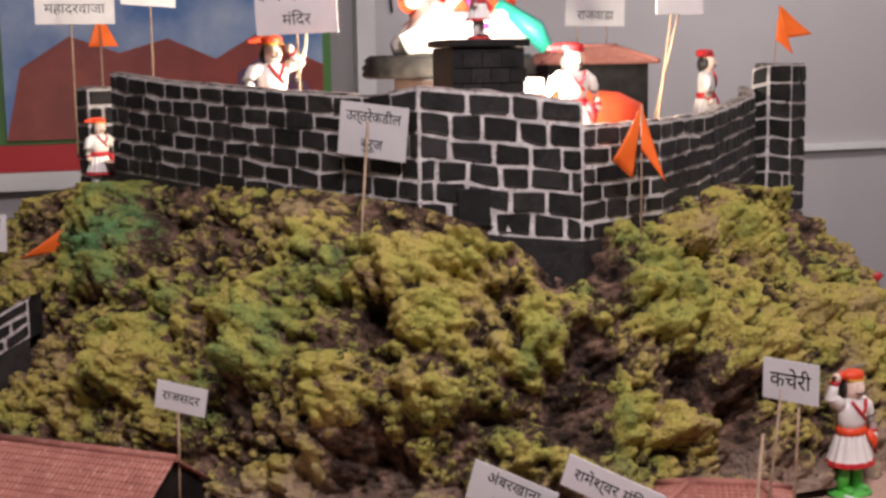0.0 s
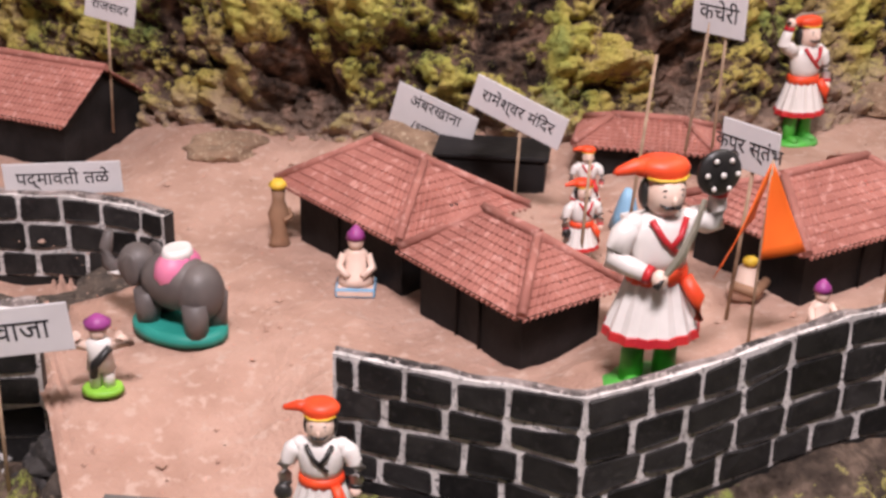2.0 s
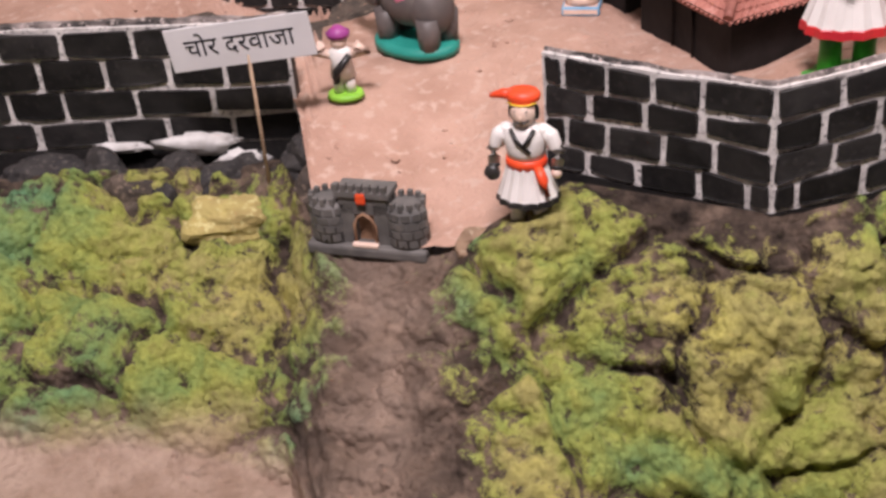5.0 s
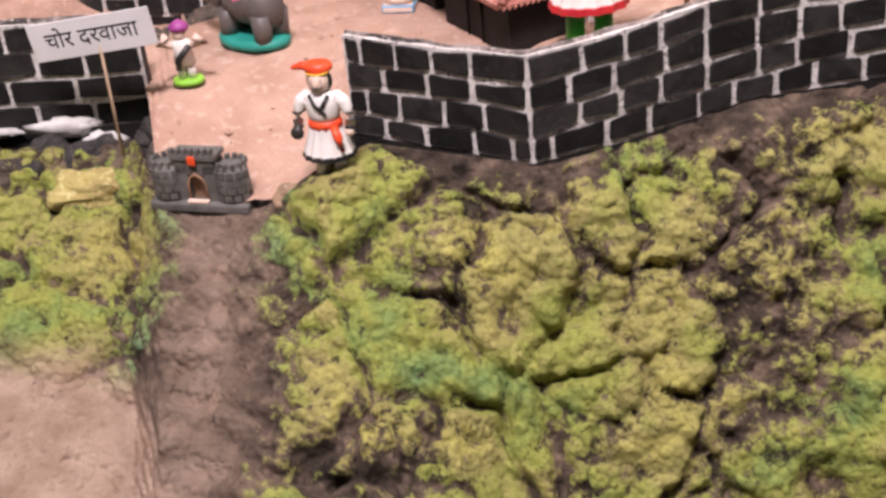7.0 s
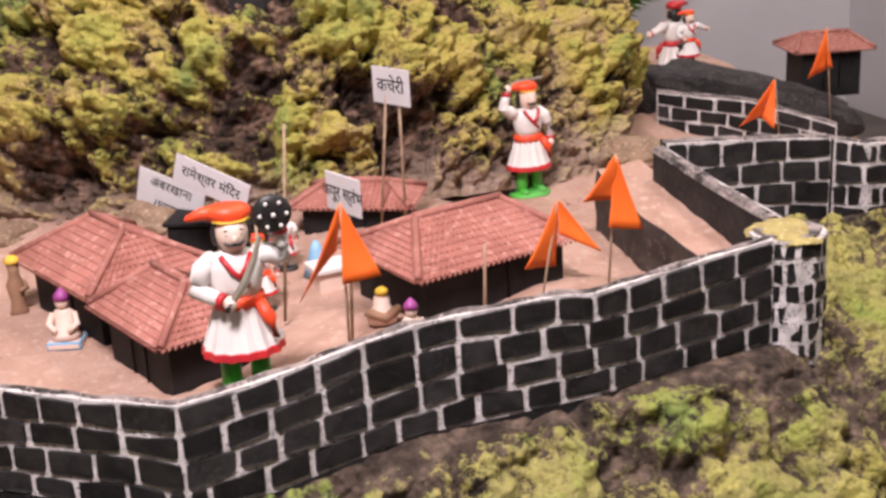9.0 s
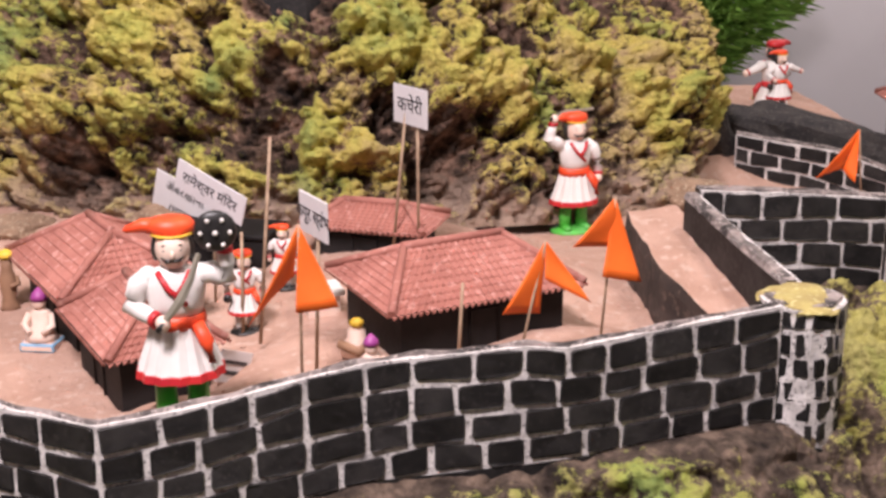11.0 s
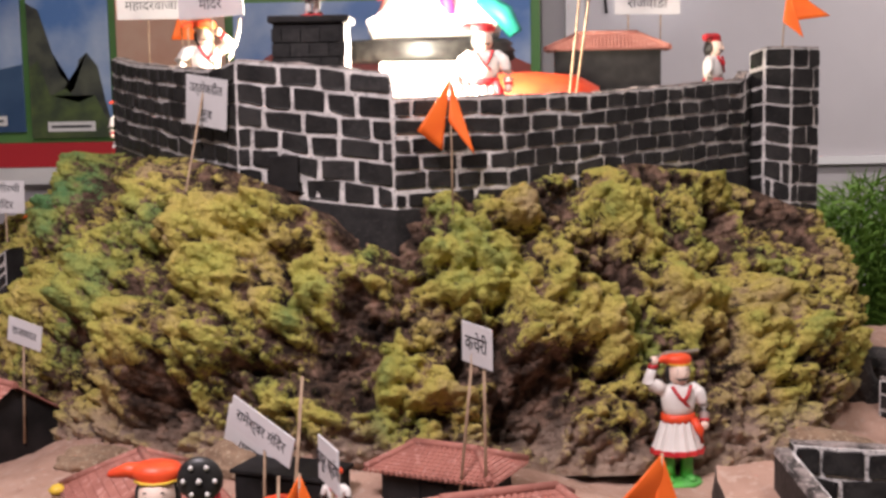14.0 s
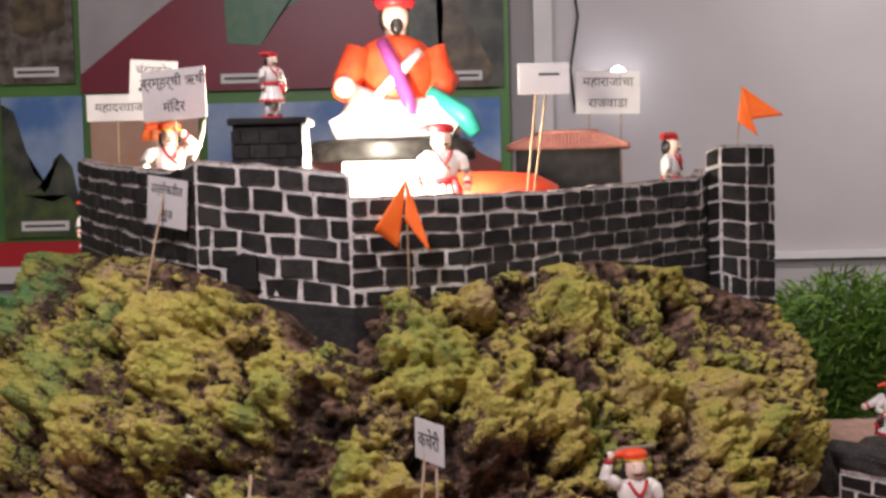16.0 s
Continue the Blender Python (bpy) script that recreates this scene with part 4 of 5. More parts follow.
for k in range(7):
    x0 = -0.06 + 0.02 * k
    tube(bm, [(x0, 0.0, 0.0), (x0 + 0.01, -0.01, 0.06 + 0.012 * (k % 3)), (x0 + 0.05, 0.0, 0.10 - 0.012 * abs(k - 3))], [0.02, 0.024, 0.012], 0, 8)
c = part("orange_drape", bm, M["orange"])
c.matrix_world = pose(-0.03, 1.22, 0.56)
tagged(c, "crumpled orange cloth drape behind the upper wall", "cloth")

# dark block of small bricks
blk = thing("brick_kiosk", pose(0.128, 1.10, 0.515), "square dark block built of small black bricks", "kiosk")
bm = bmesh.new()
box(bm, (-0.060, -0.055, 0.0), (0.060, 0.055, 0.225), 0, 0.002)
part("core", bm, M["housewall"], blk)
for c in range(9):
    for k in range(4):
        off = 0.0 if c % 2 else -0.014
        x0, x1 = max(-0.062, -0.062 + 0.032 * k + off), min(0.062, -0.062 + 0.032 * (k + 1) + off - 0.002)
        bm = bmesh.new()
        box(bm, (x0, -0.058, 0.002 + 0.024 * c), (x1, -0.0552, 0.002 + 0.024 * c + 0.022))
        part("brick", bm, M["black"], blk)
bm = bmesh.new()
box(bm, (-0.068, -0.062, 0.2255), (0.068, 0.062, 0.238), 0, 0.003)
part("top_slab", bm, M["housewall"], blk)

house(pose(0.735, 2.02, 0.515, 0, 0, -6), 0.29, 0.20, 0.198, 0.035, 0.02, 0.14, "black palace hut with a rusty red roof", door=False)
house(pose(1.735, 1.55, -0.03, 0, 0, -10), 0.20, 0.16, 0.10, 0.03, 0.025, 0.12, "small black hut with a low red roof", door=True, rows=6)


# ---- signs ----
def words(text, size, material, parent, where):
    cu = bpy.data.curves.new("lettering", "FONT")
    cu.body, cu.size, cu.align_x, cu.align_y = text, size, "CENTER", "CENTER"
    cu.extrude, cu.resolution_u = 0.0003, 3
    tmp = new("lettering", cu)
    bpy.context.view_layer.update()
    me = bpy.data.meshes.new_from_object(tmp.evaluated_get(bpy.context.evaluated_depsgraph_get()))
    bpy.data.objects.remove(tmp)
    me.materials.clear()
    me.materials.append(material)
    ob = new("lettering", me)
    ob.parent = parent
    ob.matrix_local = where
    return ob


def sign(centre, w, h, yaw, roll, lines, feet, label, size=None, bars=()):
    """A printed board on thin sticks. yaw 0 looks along -y, negative turns to -x; roll leans it clockwise."""
    m = Matrix.Translation(centre) @ Matrix.Rotation(radians(yaw), 4, "Z") @ Matrix.Rotation(radians(roll), 4, "Y")
    root = thing("sign_board", m, label, "sign", "place-name signs")
    bm = bmesh.new()
    box(bm, (-w / 2, -0.0012, -h / 2), (w / 2, 0.0012, h / 2), 0, 0.0005)
    part("board", bm, M["paper"], root)
    n = len(lines)
    for k, line in enumerate(lines):
        z = h * (0.25 - 0.5 * k / max(1, n - 1)) if n > 1 else 0.0
        words(line, size or (h * 0.30 if n > 1 else h * 0.5), M["ink"], root, Matrix.Translation((0, -0.0016, z)) @ Matrix.Rotation(radians(90), 4, "X"))
    for x0, x1, z0, z1 in bars:
        bm = bmesh.new()
        box(bm, (x0 * w, -0.0022, z0 * h), (x1 * w, -0.0014, z1 * h))
        part("text_bar", bm, M["ink"], root)
    inv = m.inverted()
    for dx, foot in feet:
        bm = bmesh.new()
        tube(bm, [(dx * w, 0.0035, h * 0.3), inv @ Vector(foot)], [0.0022, 0.0022], 0, 6)
        part("stick", bm, M["stick"], root)
    return root


BOARD = "white printed name board on a thin wooden stick"
sign((0.398, 0.598, 0.280), 0.084, 0.057, -62, 0, ["कचेरी"], [(-0.15, (0.37, 0.61, 0.05)), (0.15, (0.408, 0.60, 0.05))], "white printed name board on two thin sticks", 0.030)
sign((0.107, 0.545, 0.178), 0.132, 0.044, -42, 18, ["रामेश्वर मंिदर"], [(0.0, (0.105, 0.545, 0.0))], BOARD + ", tilted", 0.021)
sign((0.056, 0.774, 0.098), 0.132, 0.072, -42, 16, ["अंबरखाना", "(धान्य)"], [(0.0, (0.056, 0.77, 0.02))], "white printed two-line board tilted behind a roof", 0.023)
sign((0.236, 0.188, 0.238), 0.074, 0.048, -68, 0, ["कपूर स्तंभ"], [(0.1, (0.233, 0.190, 0.045))], BOARD, 0.022)
sign((-0.055, 1.080, 0.612), 0.125, 0.085, -46, 6, ["उत्तरेकडील", "बुरूज"], [(-0.1, (-0.106, 1.005, 0.345))], "white printed two-line board on a long stick", 0.023)
sign((-0.522, 0.232, 0.086), 0.165, 0.050, -10, -6, ["चोर दरवाजा"], [(0.05, (-0.515, 0.215, -0.10))], "white printed name board before the chipped wall", 0.029)
sign((-0.453, 0.68, 0.082), 0.150, 0.042, -14, -3, ["पद्मावती तळे"], [(0.1, (-0.44, 0.68, 0.0))], "grey-white printed board behind the pond wall", 0.024)
sign((-0.375, 1.035, 0.222), 0.082, 0.044, -30, 10, ["राजसदर"], [(-0.1, (-0.385, 1.03, 0.03))], BOARD, 0.020)
sign((-0.105, 1.41, 0.822), 0.148, 0.100, -22, -2, ["ब्रम्हर्षी ऋषी", "मंिदर"], [(0.0, (-0.10, 1.41, 0.515))], "white printed two-line board on a stick", 0.029)
sign((-0.449, 2.37, 0.858), 0.185, 0.072, 0, 0, ["महादरवाजा"], [(-0.05, (-0.46, 2.37, 0.5))], BOARD, 0.034)
sign((-0.297, 2.10, 0.905), 0.120, 0.105, 0, 4, ["चंद्रकोर", ""], [(0.0, (-0.297, 2.1, 0.5))], BOARD, 0.030, bars=[(-0.3, 0.1, -0.25, -0.17)])
sign((0.868, 2.27, 0.862), 0.170, 0.112, 0, 1, ["महाराजांचा", "राजवाडा"], [(-0.3, (0.82, 2.27, 0.5)), (0.2, (0.90, 2.27, 0.5))], "white printed two-line board on two sticks", 0.034)
sign((0.625, 1.35, 0.832), 0.100, 0.060, 0, 0, [], [(-0.1, (0.584, 1.365, 0.56)), (0.1, (0.60, 1.42, 0.56))], "bright white board with one small text bar on sticks", bars=[(-0.1, 0.3, 0.10, 0.17)])
sign((-0.672, 1.80, 0.396), 0.095, 0.075, 0, 2, ["भागीरथी", "मंिदर"], [(0.0, (-0.672, 1.8, 0.0))], BOARD, 0.024)
sign((0.135, 0.245, 0.035), 0.060, 0.040, 50, 25, [], [], "small grey board leaning against a house", bars=[(-0.35, 0.35, 0.08, 0.2), (-0.3, 0.25, -0.25, -0.12)])


# ---- flags ----
def flag(foot, tip, wings, label="saffron paper flag folded over a thin pole"):
    """wings: for each wing three corners relative to the tip: outer tail, notch near the pole."""
    foot, tip = Vector(foot), Vector(tip)
    root = thing("saffron_flag", Matrix.Translation(foot), label, "flag", "saffron flags")
    bm = bmesh.new()
    tube(bm, [(0, 0, -0.01), tip - foot], [0.0018, 0.0016], 0, 6)
    part("pole", bm, M["stick"], root)
    for tail, inner in wings:
        a, b, c = tip - foot, tip - foot + Vector(tail), tip - foot + Vector(inner)
        n = (b - a).cross(c - a).normalized()
        bm = bmesh.new()
        N = 8
        rows = []
        for i in range(N + 1):
            row = []
            for j in range(N + 1):
                u, v = i / N, j / N
                p = a.lerp(b, u).lerp(a.lerp(c, u), v)
                p = p + n * (0.05 * (b - a).length * math.sin(3.0 * u + 2.2 * v) * u)
                row.append(bm.verts.new(p))
            rows.append(row)
        for i in range(N):
            for j in range(N):
                bm.faces.new((rows[i][j], rows[i + 1][j], rows[i + 1][j + 1], rows[i][j + 1]))
        bmesh.ops.remove_doubles(bm, verts=bm.verts, dist=0.0002)
        ext = bmesh.ops.solidify(bm, geom=bm.faces[:], thickness=0.0008)
        part("cloth", bm, M["flag"], root, smooth=True)
    return root


flag((0.213, 0.105, 0.045), (0.216, 0.105, 0.254), [((-0.060, -0.02, -0.108), (-0.004, 0.004, -0.062)), ((0.040, -0.014, -0.092), (-0.006, -0.006, -0.098))])
flag((0.570, 0.165, 0.055), (0.584, 0.165, 0.252), [((-0.054, -0.02, -0.052), (0.002, -0.004, -0.060)), ((0.032, -0.012, -0.102), (-0.014, -0.004, -0.094))])
flag((0.462, 0.135, 0.055), (0.499, 0.150, 0.208), [((-0.054, -0.02, -0.080), (-0.004, -0.006, -0.088)), ((0.052, -0.014, -0.074), (0.0, 0.0, -0.045))])
flag((0.365, 0.985, 0.40), (0.364, 0.985, 0.645), [((-0.055, -0.01, -0.085), (-0.014, -0.005, -0.118)), ((0.038, -0.012, -0.125), (-0.002, 0.0, -0.070))])
flag((1.092, 1.765, 0.69), (1.104, 1.765, 0.838), [((0.098, 0.01, -0.068), (-0.010, 0.0, -0.080)), ((0.034, -0.01, -0.115), (-0.010, 0.0, -0.080))], "saffron flag flying from the corner tower")
flag((-0.388, 2.46, 0.5), (-0.388, 2.46, 0.86), [((-0.03, 0, -0.09), (0.0, 0, -0.09)), ((0.045, 0.02, -0.09), (0.0, 0.0, -0.09))])
flag((1.375, 1.13, -0.03), (1.360, 1.13, 0.098), [((-0.085, 0.0, -0.098), (-0.02, 0.01, -0.085)), ((-0.01, -0.02, -0.105), (-0.02, 0.01, -0.085))])
flag((1.575, 1.25, -0.05), (1.556, 1.25, 0.175), [((-0.045, 0.0, -0.115), (0.005, 0.0, -0.10)), ((0.018, 0.0, -0.098), (0.0, 0.0, -0.09))])
flag((-0.54, 1.70, 0.2), (-0.52, 1.70, 0.41), [((-0.08, 0, -0.055), (0.0, 0.0, -0.045))])
for foot, top in (((0.397, 0.15, 0.06), (0.404, 0.16, 0.158)), ((0.168, 0.33, 0.03), (0.192, 0.334, 0.300)), ((0.145, 0.40, 0.02), (0.150, 0.40, 0.16))):
    bm = bmesh.new()
    tube(bm, [foot, top], [0.0024, 0.002], 0, 6)
    tagged(part("bare_stick", bm, M["stick"]), "thin bare wooden stick standing in the soil", "stick", "bare sticks")

# ---- animals of clay and small things in the court ----
elephant = thing("clay_elephant", pose(-0.332, 0.380, 0.0, 0, 0, -44) @ Matrix.Scale(1.08, 4), "grey clay elephant with a pink saddle cloth on teal base", "elephant figurine")
bm = bmesh.new()
loft(bm, [(0, 0, 0, 0.055, 0.038), (0, 0, 0.008, 0.055, 0.038), (0, 0, 0.012, 0.048, 0.032)], 0, 20)
part("base", bm, M["teal"], elephant, "teal oval base")
bm = bmesh.new()
ball(bm, (0.0, 0, 0.055), 0.030, 0, (1.45, 0.95, 1.0), 18, 12)
ball(bm, (0.028, 0, 0.05), 0.028, 0, (0.9, 0.95, 1.1), 14, 10)
for x, y in ((-0.028, -0.015), (-0.028, 0.015), (0.034, -0.015), (0.034, 0.015)):
    tube(bm, [(x, y, 0.008), (x, y, 0.045)], [0.012, 0.014], 0, 10)
ball(bm, (-0.052, 0, 0.062), 0.021, 0, (1.0, 0.95, 1.1), 14, 10)
# trunk hanging, then curled up above the brow
tube(bm, [(-0.064, 0, 0.060), (-0.080, 0, 0.050), (-0.092, 0, 0.054), (-0.094, 0, 0.072), (-0.088, 0, 0.092)], [0.012, 0.010, 0.008, 0.007, 0.005], 0, 10)
for k in (-1, 1):
    ball(bm, (-0.044, 0.020 * k, 0.064), 0.015, 0, (0.8, 0.25, 1.2), 10, 8)
    tube(bm, [(-0.066, 0.010 * k, 0.052), (-0.082, 0.013 * k, 0.050)], [0.003, 0.001], 1, 6)
part("body", bm, [M["elephant"], M["white"]], elephant)
bm = bmesh.new()
ball(bm, (0.002, 0, 0.068), 0.028, 0, (0.75, 1.05, 0.85), 14, 8)
loft(bm, [(0.002, 0, 0.082, 0.016, 0.02), (0.002, 0, 0.093, 0.012, 0.016)], 1, 14)
part("saddle_cloth", bm, [M["pink"], M["white"]], elephant, "pink and white saddle cloth")

bm = bmesh.new()
loft(bm, [(0, 0, 0, 0.022, 0.018), (0, 0, 0.006, 0.020, 0.016)], 1, 14)
for s in (-1, 1):
    tube(bm, [(0.007 * s, 0, 0.004), (0.006 * s, 0, 0.03)], [0.006, 0.007], 0, 8)
    tube(bm, [(0.012 * s, 0, 0.052), (0.030 * s, 0, 0.055), (0.020 * s, -0.004, 0.066)], [0.006, 0.006, 0.005], 3, 8)
loft(bm, [(0, 0, 0.026, 0.015, 0.011), (0, 0, 0.045, 0.012, 0.010), (0, 0, 0.056, 0.015, 0.010), (0, 0, 0.062, 0.006, 0.006)], 0, 14)
tube(bm, [(0.012, -0.010, 0.054), (-0.004, -0.013, 0.036), (-0.006, -0.012, 0.022)], [0.004, 0.005, 0.004], 4, 6)
ball(bm, (0, -0.001, 0.069), 0.0095, 3, (1, 1, 1.1), 10, 8)
loft(bm, [(0, 0, 0.073, 0.013, 0.012), (0, 0, 0.079, 0.014, 0.013), (0, 0, 0.086, 0.004, 0.004)], 2, 12)
b = part("figurine", bm, [M["white"], M["lime"], M["purple"], M["skin"], M["dark"]])
b.matrix_world = pose(-0.418, 0.268, -0.006, 0, 0, -10)
tagged(b, "small clay boy in white with a purple turban, arms raised", "figurine", "clay soldiers")

bm = bmesh.new()
box(bm, (-0.024, -0.020, 0.0), (0.024, 0.020, 0.012), 1, 0.003)
loft(bm, [(0, 0, 0.012, 0.022, 0.018), (0, 0, 0.022, 0.020, 0.016), (0, 0.004, 0.032, 0.013, 0.011), (0, 0.004, 0.05, 0.014, 0.010), (0, 0.004, 0.056, 0.006, 0.006)], 0, 16)
ball(bm, (0, 0.002, 0.064), 0.010, 0, (1, 1, 1.1), 10, 8)
loft(bm, [(0, 0.003, 0.068, 0.012, 0.012), (0, 0.003, 0.075, 0.010, 0.010), (0, 0.003, 0.084, 0.002, 0.002)], 2, 12)
for s in (-1, 1):
    tube(bm, [(0.014 * s, 0.002, 0.048), (0.020 * s, -0.006, 0.034), (0.008 * s, -0.016, 0.026)], [0.005, 0.005, 0.004], 0, 8)
b = part("figurine", bm, [M["skin"], M["blue"], M["purple"]])
b.matrix_world = pose(-0.122, 0.438, 0.0, 0, 0, -15)
tagged(b, "seated pink clay figure with purple cap on a blue base", "figurine", "clay soldiers")
b2 = copy_thing(b, pose(0.292, 0.105, 0.055, 0, 0, 10) @ Matrix.Scale(0.8, 4))

bm = bmesh.new()
loft(bm, [(0, 0, 0, 0.015, 0.013), (0, 0, 0.006, 0.013, 0.011), (0, 0, 0.02, 0.010, 0.009), (0, 0, 0.045, 0.014, 0.011), (0, 0, 0.058, 0.009, 0.008), (0, 0, 0.062, 0.008, 0.007), (0, 0, 0.078, 0.009, 0.008)], 0, 14)
tube(bm, [(0.012, 0, 0.05), (0.016, -0.005, 0.04), (0.005, -0.012, 0.038)], [0.004, 0.004, 0.003], 0, 6)
loft(bm, [(0, 0, 0.078, 0.009, 0.009), (0, 0, 0.083, 0.013, 0.013), (0, 0, 0.090, 0.006, 0.006)], 1, 12)
b = part("figurine", bm, [M["clay"], M["yellow"]])
b.matrix_world = pose(-0.19, 0.600, 0.0)
tagged(b, "brown clay standing figure carrying a yellow pot", "figurine", "clay soldiers")

# white stool with a painted pedestal and garland figure
st = thing("stool", pose(0.252, 0.440, 0.010, 0, 0, 10) @ Matrix.Scale(1.2, 4), "small white square-topped stand", "stand")
bm = bmesh.new()
box(bm, (-0.024, -0.022, 0.040), (0.024, 0.022, 0.046), 0, 0.001)
part("top", bm, M["white"], st)
bm = bmesh.new()
box(bm, (-0.019, -0.017, -0.005), (0.019, 0.017, 0.0395), 0, 0.001)
part("body", bm, M["skin"], st)
bm = bmesh.new()
loft(bm, [(0, 0, 0, 0.020, 0.016), (0, 0, 0.012, 0.022, 0.018), (0, 0, 0.022, 0.012, 0.010), (0, 0, 0.034, 0.011, 0.010), (0, 0, 0.040, 0.004, 0.004)], 0, 12)
ball(bm, (0, -0.004, 0.044), 0.008, 1, (1.2, 1, 0.8), 8, 6)
tube(bm, [(-0.022, -0.005, 0.018), (0, -0.022, 0.012), (0.022, -0.005, 0.018)], [0.006, 0.007, 0.006], 2, 8)
b = part("figurine", bm, [M["skin"], M["yellow"], M["clay"]])
b.matrix_world = pose(0.286, 0.250, 0.04)
tagged(b, "crouching clay figure with a yellow turban", "figurine", "clay soldiers")
bm = bmesh.new()
loft(bm, [(0, 0, 0, 0.022, 0.022), (0, 0, 0.018, 0.016, 0.016), (0, 0, 0.04, 0.010, 0.010), (0, 0, 0.052, 0.004, 0.004)], 0, 14)
b = part("figurine", bm, M["blue"])
b.matrix_world = pose(0.245, 0.50, 0.03)
tagged(b, "small pale blue clay figure", "figurine", "clay soldiers")

# dark flat store building behind the houses
s = thing("store_block", pose(0.125, 0.70, 0.02, 0, 0, -22), "low flat-roofed black store building", "building")
bm = bmesh.new()
box(bm, (-0.075, -0.04, -0.02), (0.075, 0.04, 0.055), 0, 0.003)
part("wall", bm, M["housewall"], s)
bm = bmesh.new()
box(bm, (-0.08, -0.045, 0.056), (0.08, 0.045, 0.063), 0, 0.002)
part("roof_slab", bm, M["housewall"], s)


# ---- toy gate ----
g = thing("toy_gate", pose(-0.398, 0.072, -0.094, 0, 0, -20) @ Matrix.Scale(0.88, 4), "grey toy fort gate with two round towers", "gate")
bm = bmesh.new()
box(bm, (-0.075, -0.024, 0.0), (0.075, 0.024, 0.016), 0, 0.004)
part("base", bm, M["stone"], g)
for s in (-1, 1):
    bm = bmesh.new()
    loft(bm, [(0.048 * s, 0, 0.016, 0.026, 0.022), (0.048 * s, 0, 0.068, 0.023, 0.020)], 0, 20)
    t = part("tower", bm, M["stone"], g)
    for c in range(4):
        for k in range(5):
            a0 = radians(-165 + 30 * k + (15 if c % 2 else 0))
            bm = bmesh.new()
            v = []
            for rr in (0.9, 1.03):
                for da, z in ((0.02, 0), (0.44, 0), (0.44, 0.009), (0.02, 0.009)):
                    rx, ry = 0.0255 * rr, 0.0215 * rr
                    v.append(bm.verts.new((0.048 * s + rx * math.cos(a0 + da), ry * math.sin(a0 + da), 0.019 + 0.0115 * c + z)))
            bm.faces.new(v[4:])
            for q in range(4):
                bm.faces.new((v[q], v[(q + 1) % 4], v[4 + (q + 1) % 4], v[4 + q]))
            part("stone_block", bm, M["stone"], t)
    for k in range(12):
        a = 2 * math.pi * k / 12
        bm = bmesh.new()
        box(bm, (0.048 * s + 0.021 * math.cos(a) - 0.003, 0.018 * math.sin(a) - 0.003, 0.067), (0.048 * s + 0.021 * math.cos(a) + 0.003, 0.018 * math.sin(a) + 0.003, 0.075))
        part("merlon", bm, M["stone"], t)
bm = bmesh.new()
for s in (-1, 1):
    box(bm, (0.012 if s > 0 else -0.030, -0.014, 0.016), (0.030 if s > 0 else -0.012, 0.014, 0.070))
box(bm, (-0.030, -0.014, 0.056), (0.030, 0.014, 0.078))
part("gate_house", bm, M["stone"], g)
bm = bmesh.new()
box(bm, (-0.034, -0.017, 0.078), (0.034, 0.017, 0.086), 0, 0.001)
part("cornice", bm, M["stone"], g)
for k in range(7):
    bm = bmesh.new()
    box(bm, (-0.034 + 0.0098 * k, -0.017, 0.0862), (-0.034 + 0.0098 * k + 0.006, -0.009, 0.095))
    part("merlon", bm, M["stone"], g)
bm = bmesh.new()
tube(bm, [(-0.013, -0.0155, 0.016), (-0.013, -0.0155, 0.042), (-0.008, -0.0155, 0.052), (0, -0.0155, 0.057), (0.008, -0.0155, 0.052), (0.013, -0.0155, 0.042), (0.013, -0.0155, 0.016)], [0.0022] * 7, 0, 6)
part("arch", bm, M["clay"], g)
bm = bmesh.new()
box(bm, (-0.012, -0.004, 0.016), (0.012, 0.0, 0.056))
part("door", bm, M["clay"], g, "brown arched door")
bm = bmesh.new()
box(bm, (-0.006, -0.0205, 0.072), (0.006, -0.0175, 0.086), 0, 0.002)
part("plaque", bm, M["orange"], g, "small orange plaque")
bm = bmesh.new()
box(bm, (-0.016, -0.0235, 0.0155), (0.016, -0.016, 0.020), 0, 0.001)
part("doorstep", bm, M["skin"], g)


# ---- rocks ----
def rock(m, size, material, label, seed):
    bm = bmesh.new()
    bmesh.ops.create_icosphere(bm, subdivisions=4, radius=1.0)
    off = Vector((seed * 3.1, seed * 1.7, 0))
    for v in bm.verts:
        p = v.co.copy()
        r = 1 + 0.35 * rough(p + off, 0.9) + 0.16 * rough(p + off, 0.35) + 0.06 * rough(p + off, 0.12)
        v.co = Vector((p.x * size[0], p.y * size[1], p.z * size[2])) * r
    ob = part("rock", bm, material, smooth=False)
    ob.matrix_world = m
    return tagged(ob, label, "rock", "loose rocks")


M["rockblack"] = mat("black_rock", (0.020, 0.018, 0.018), 0.8, (0.04, 0.035, 0.032), 30, 0.7, 90, third=(0.07, 0.06, 0.055), bump_dist=0.004)
M["rockdark"] = mat("dark_rock", (0.045, 0.036, 0.030), 0.9, (0.10, 0.075, 0.058), 30, 0.8, 90, third=(0.16, 0.12, 0.09), bump_dist=0.004)
M["rocksand"] = mat("dusty_rock", (0.30, 0.20, 0.13), 0.95, (0.20, 0.13, 0.085), 30, 0.8, 90, third=(0.38, 0.29, 0.2), bump_dist=0.004)
M["rockyellow"] = mat("yellow_dusted_rock", (0.40, 0.33, 0.12), 0.95, (0.30, 0.23, 0.09), 25, 0.8, 120, third=(0.5, 0.44, 0.2), bump_dist=0.003)
rock(pose(-0.455, 0.205, -0.095), (0.035, 0.03, 0.04), M["rockdark"], "dark rock beside the gate", 1)
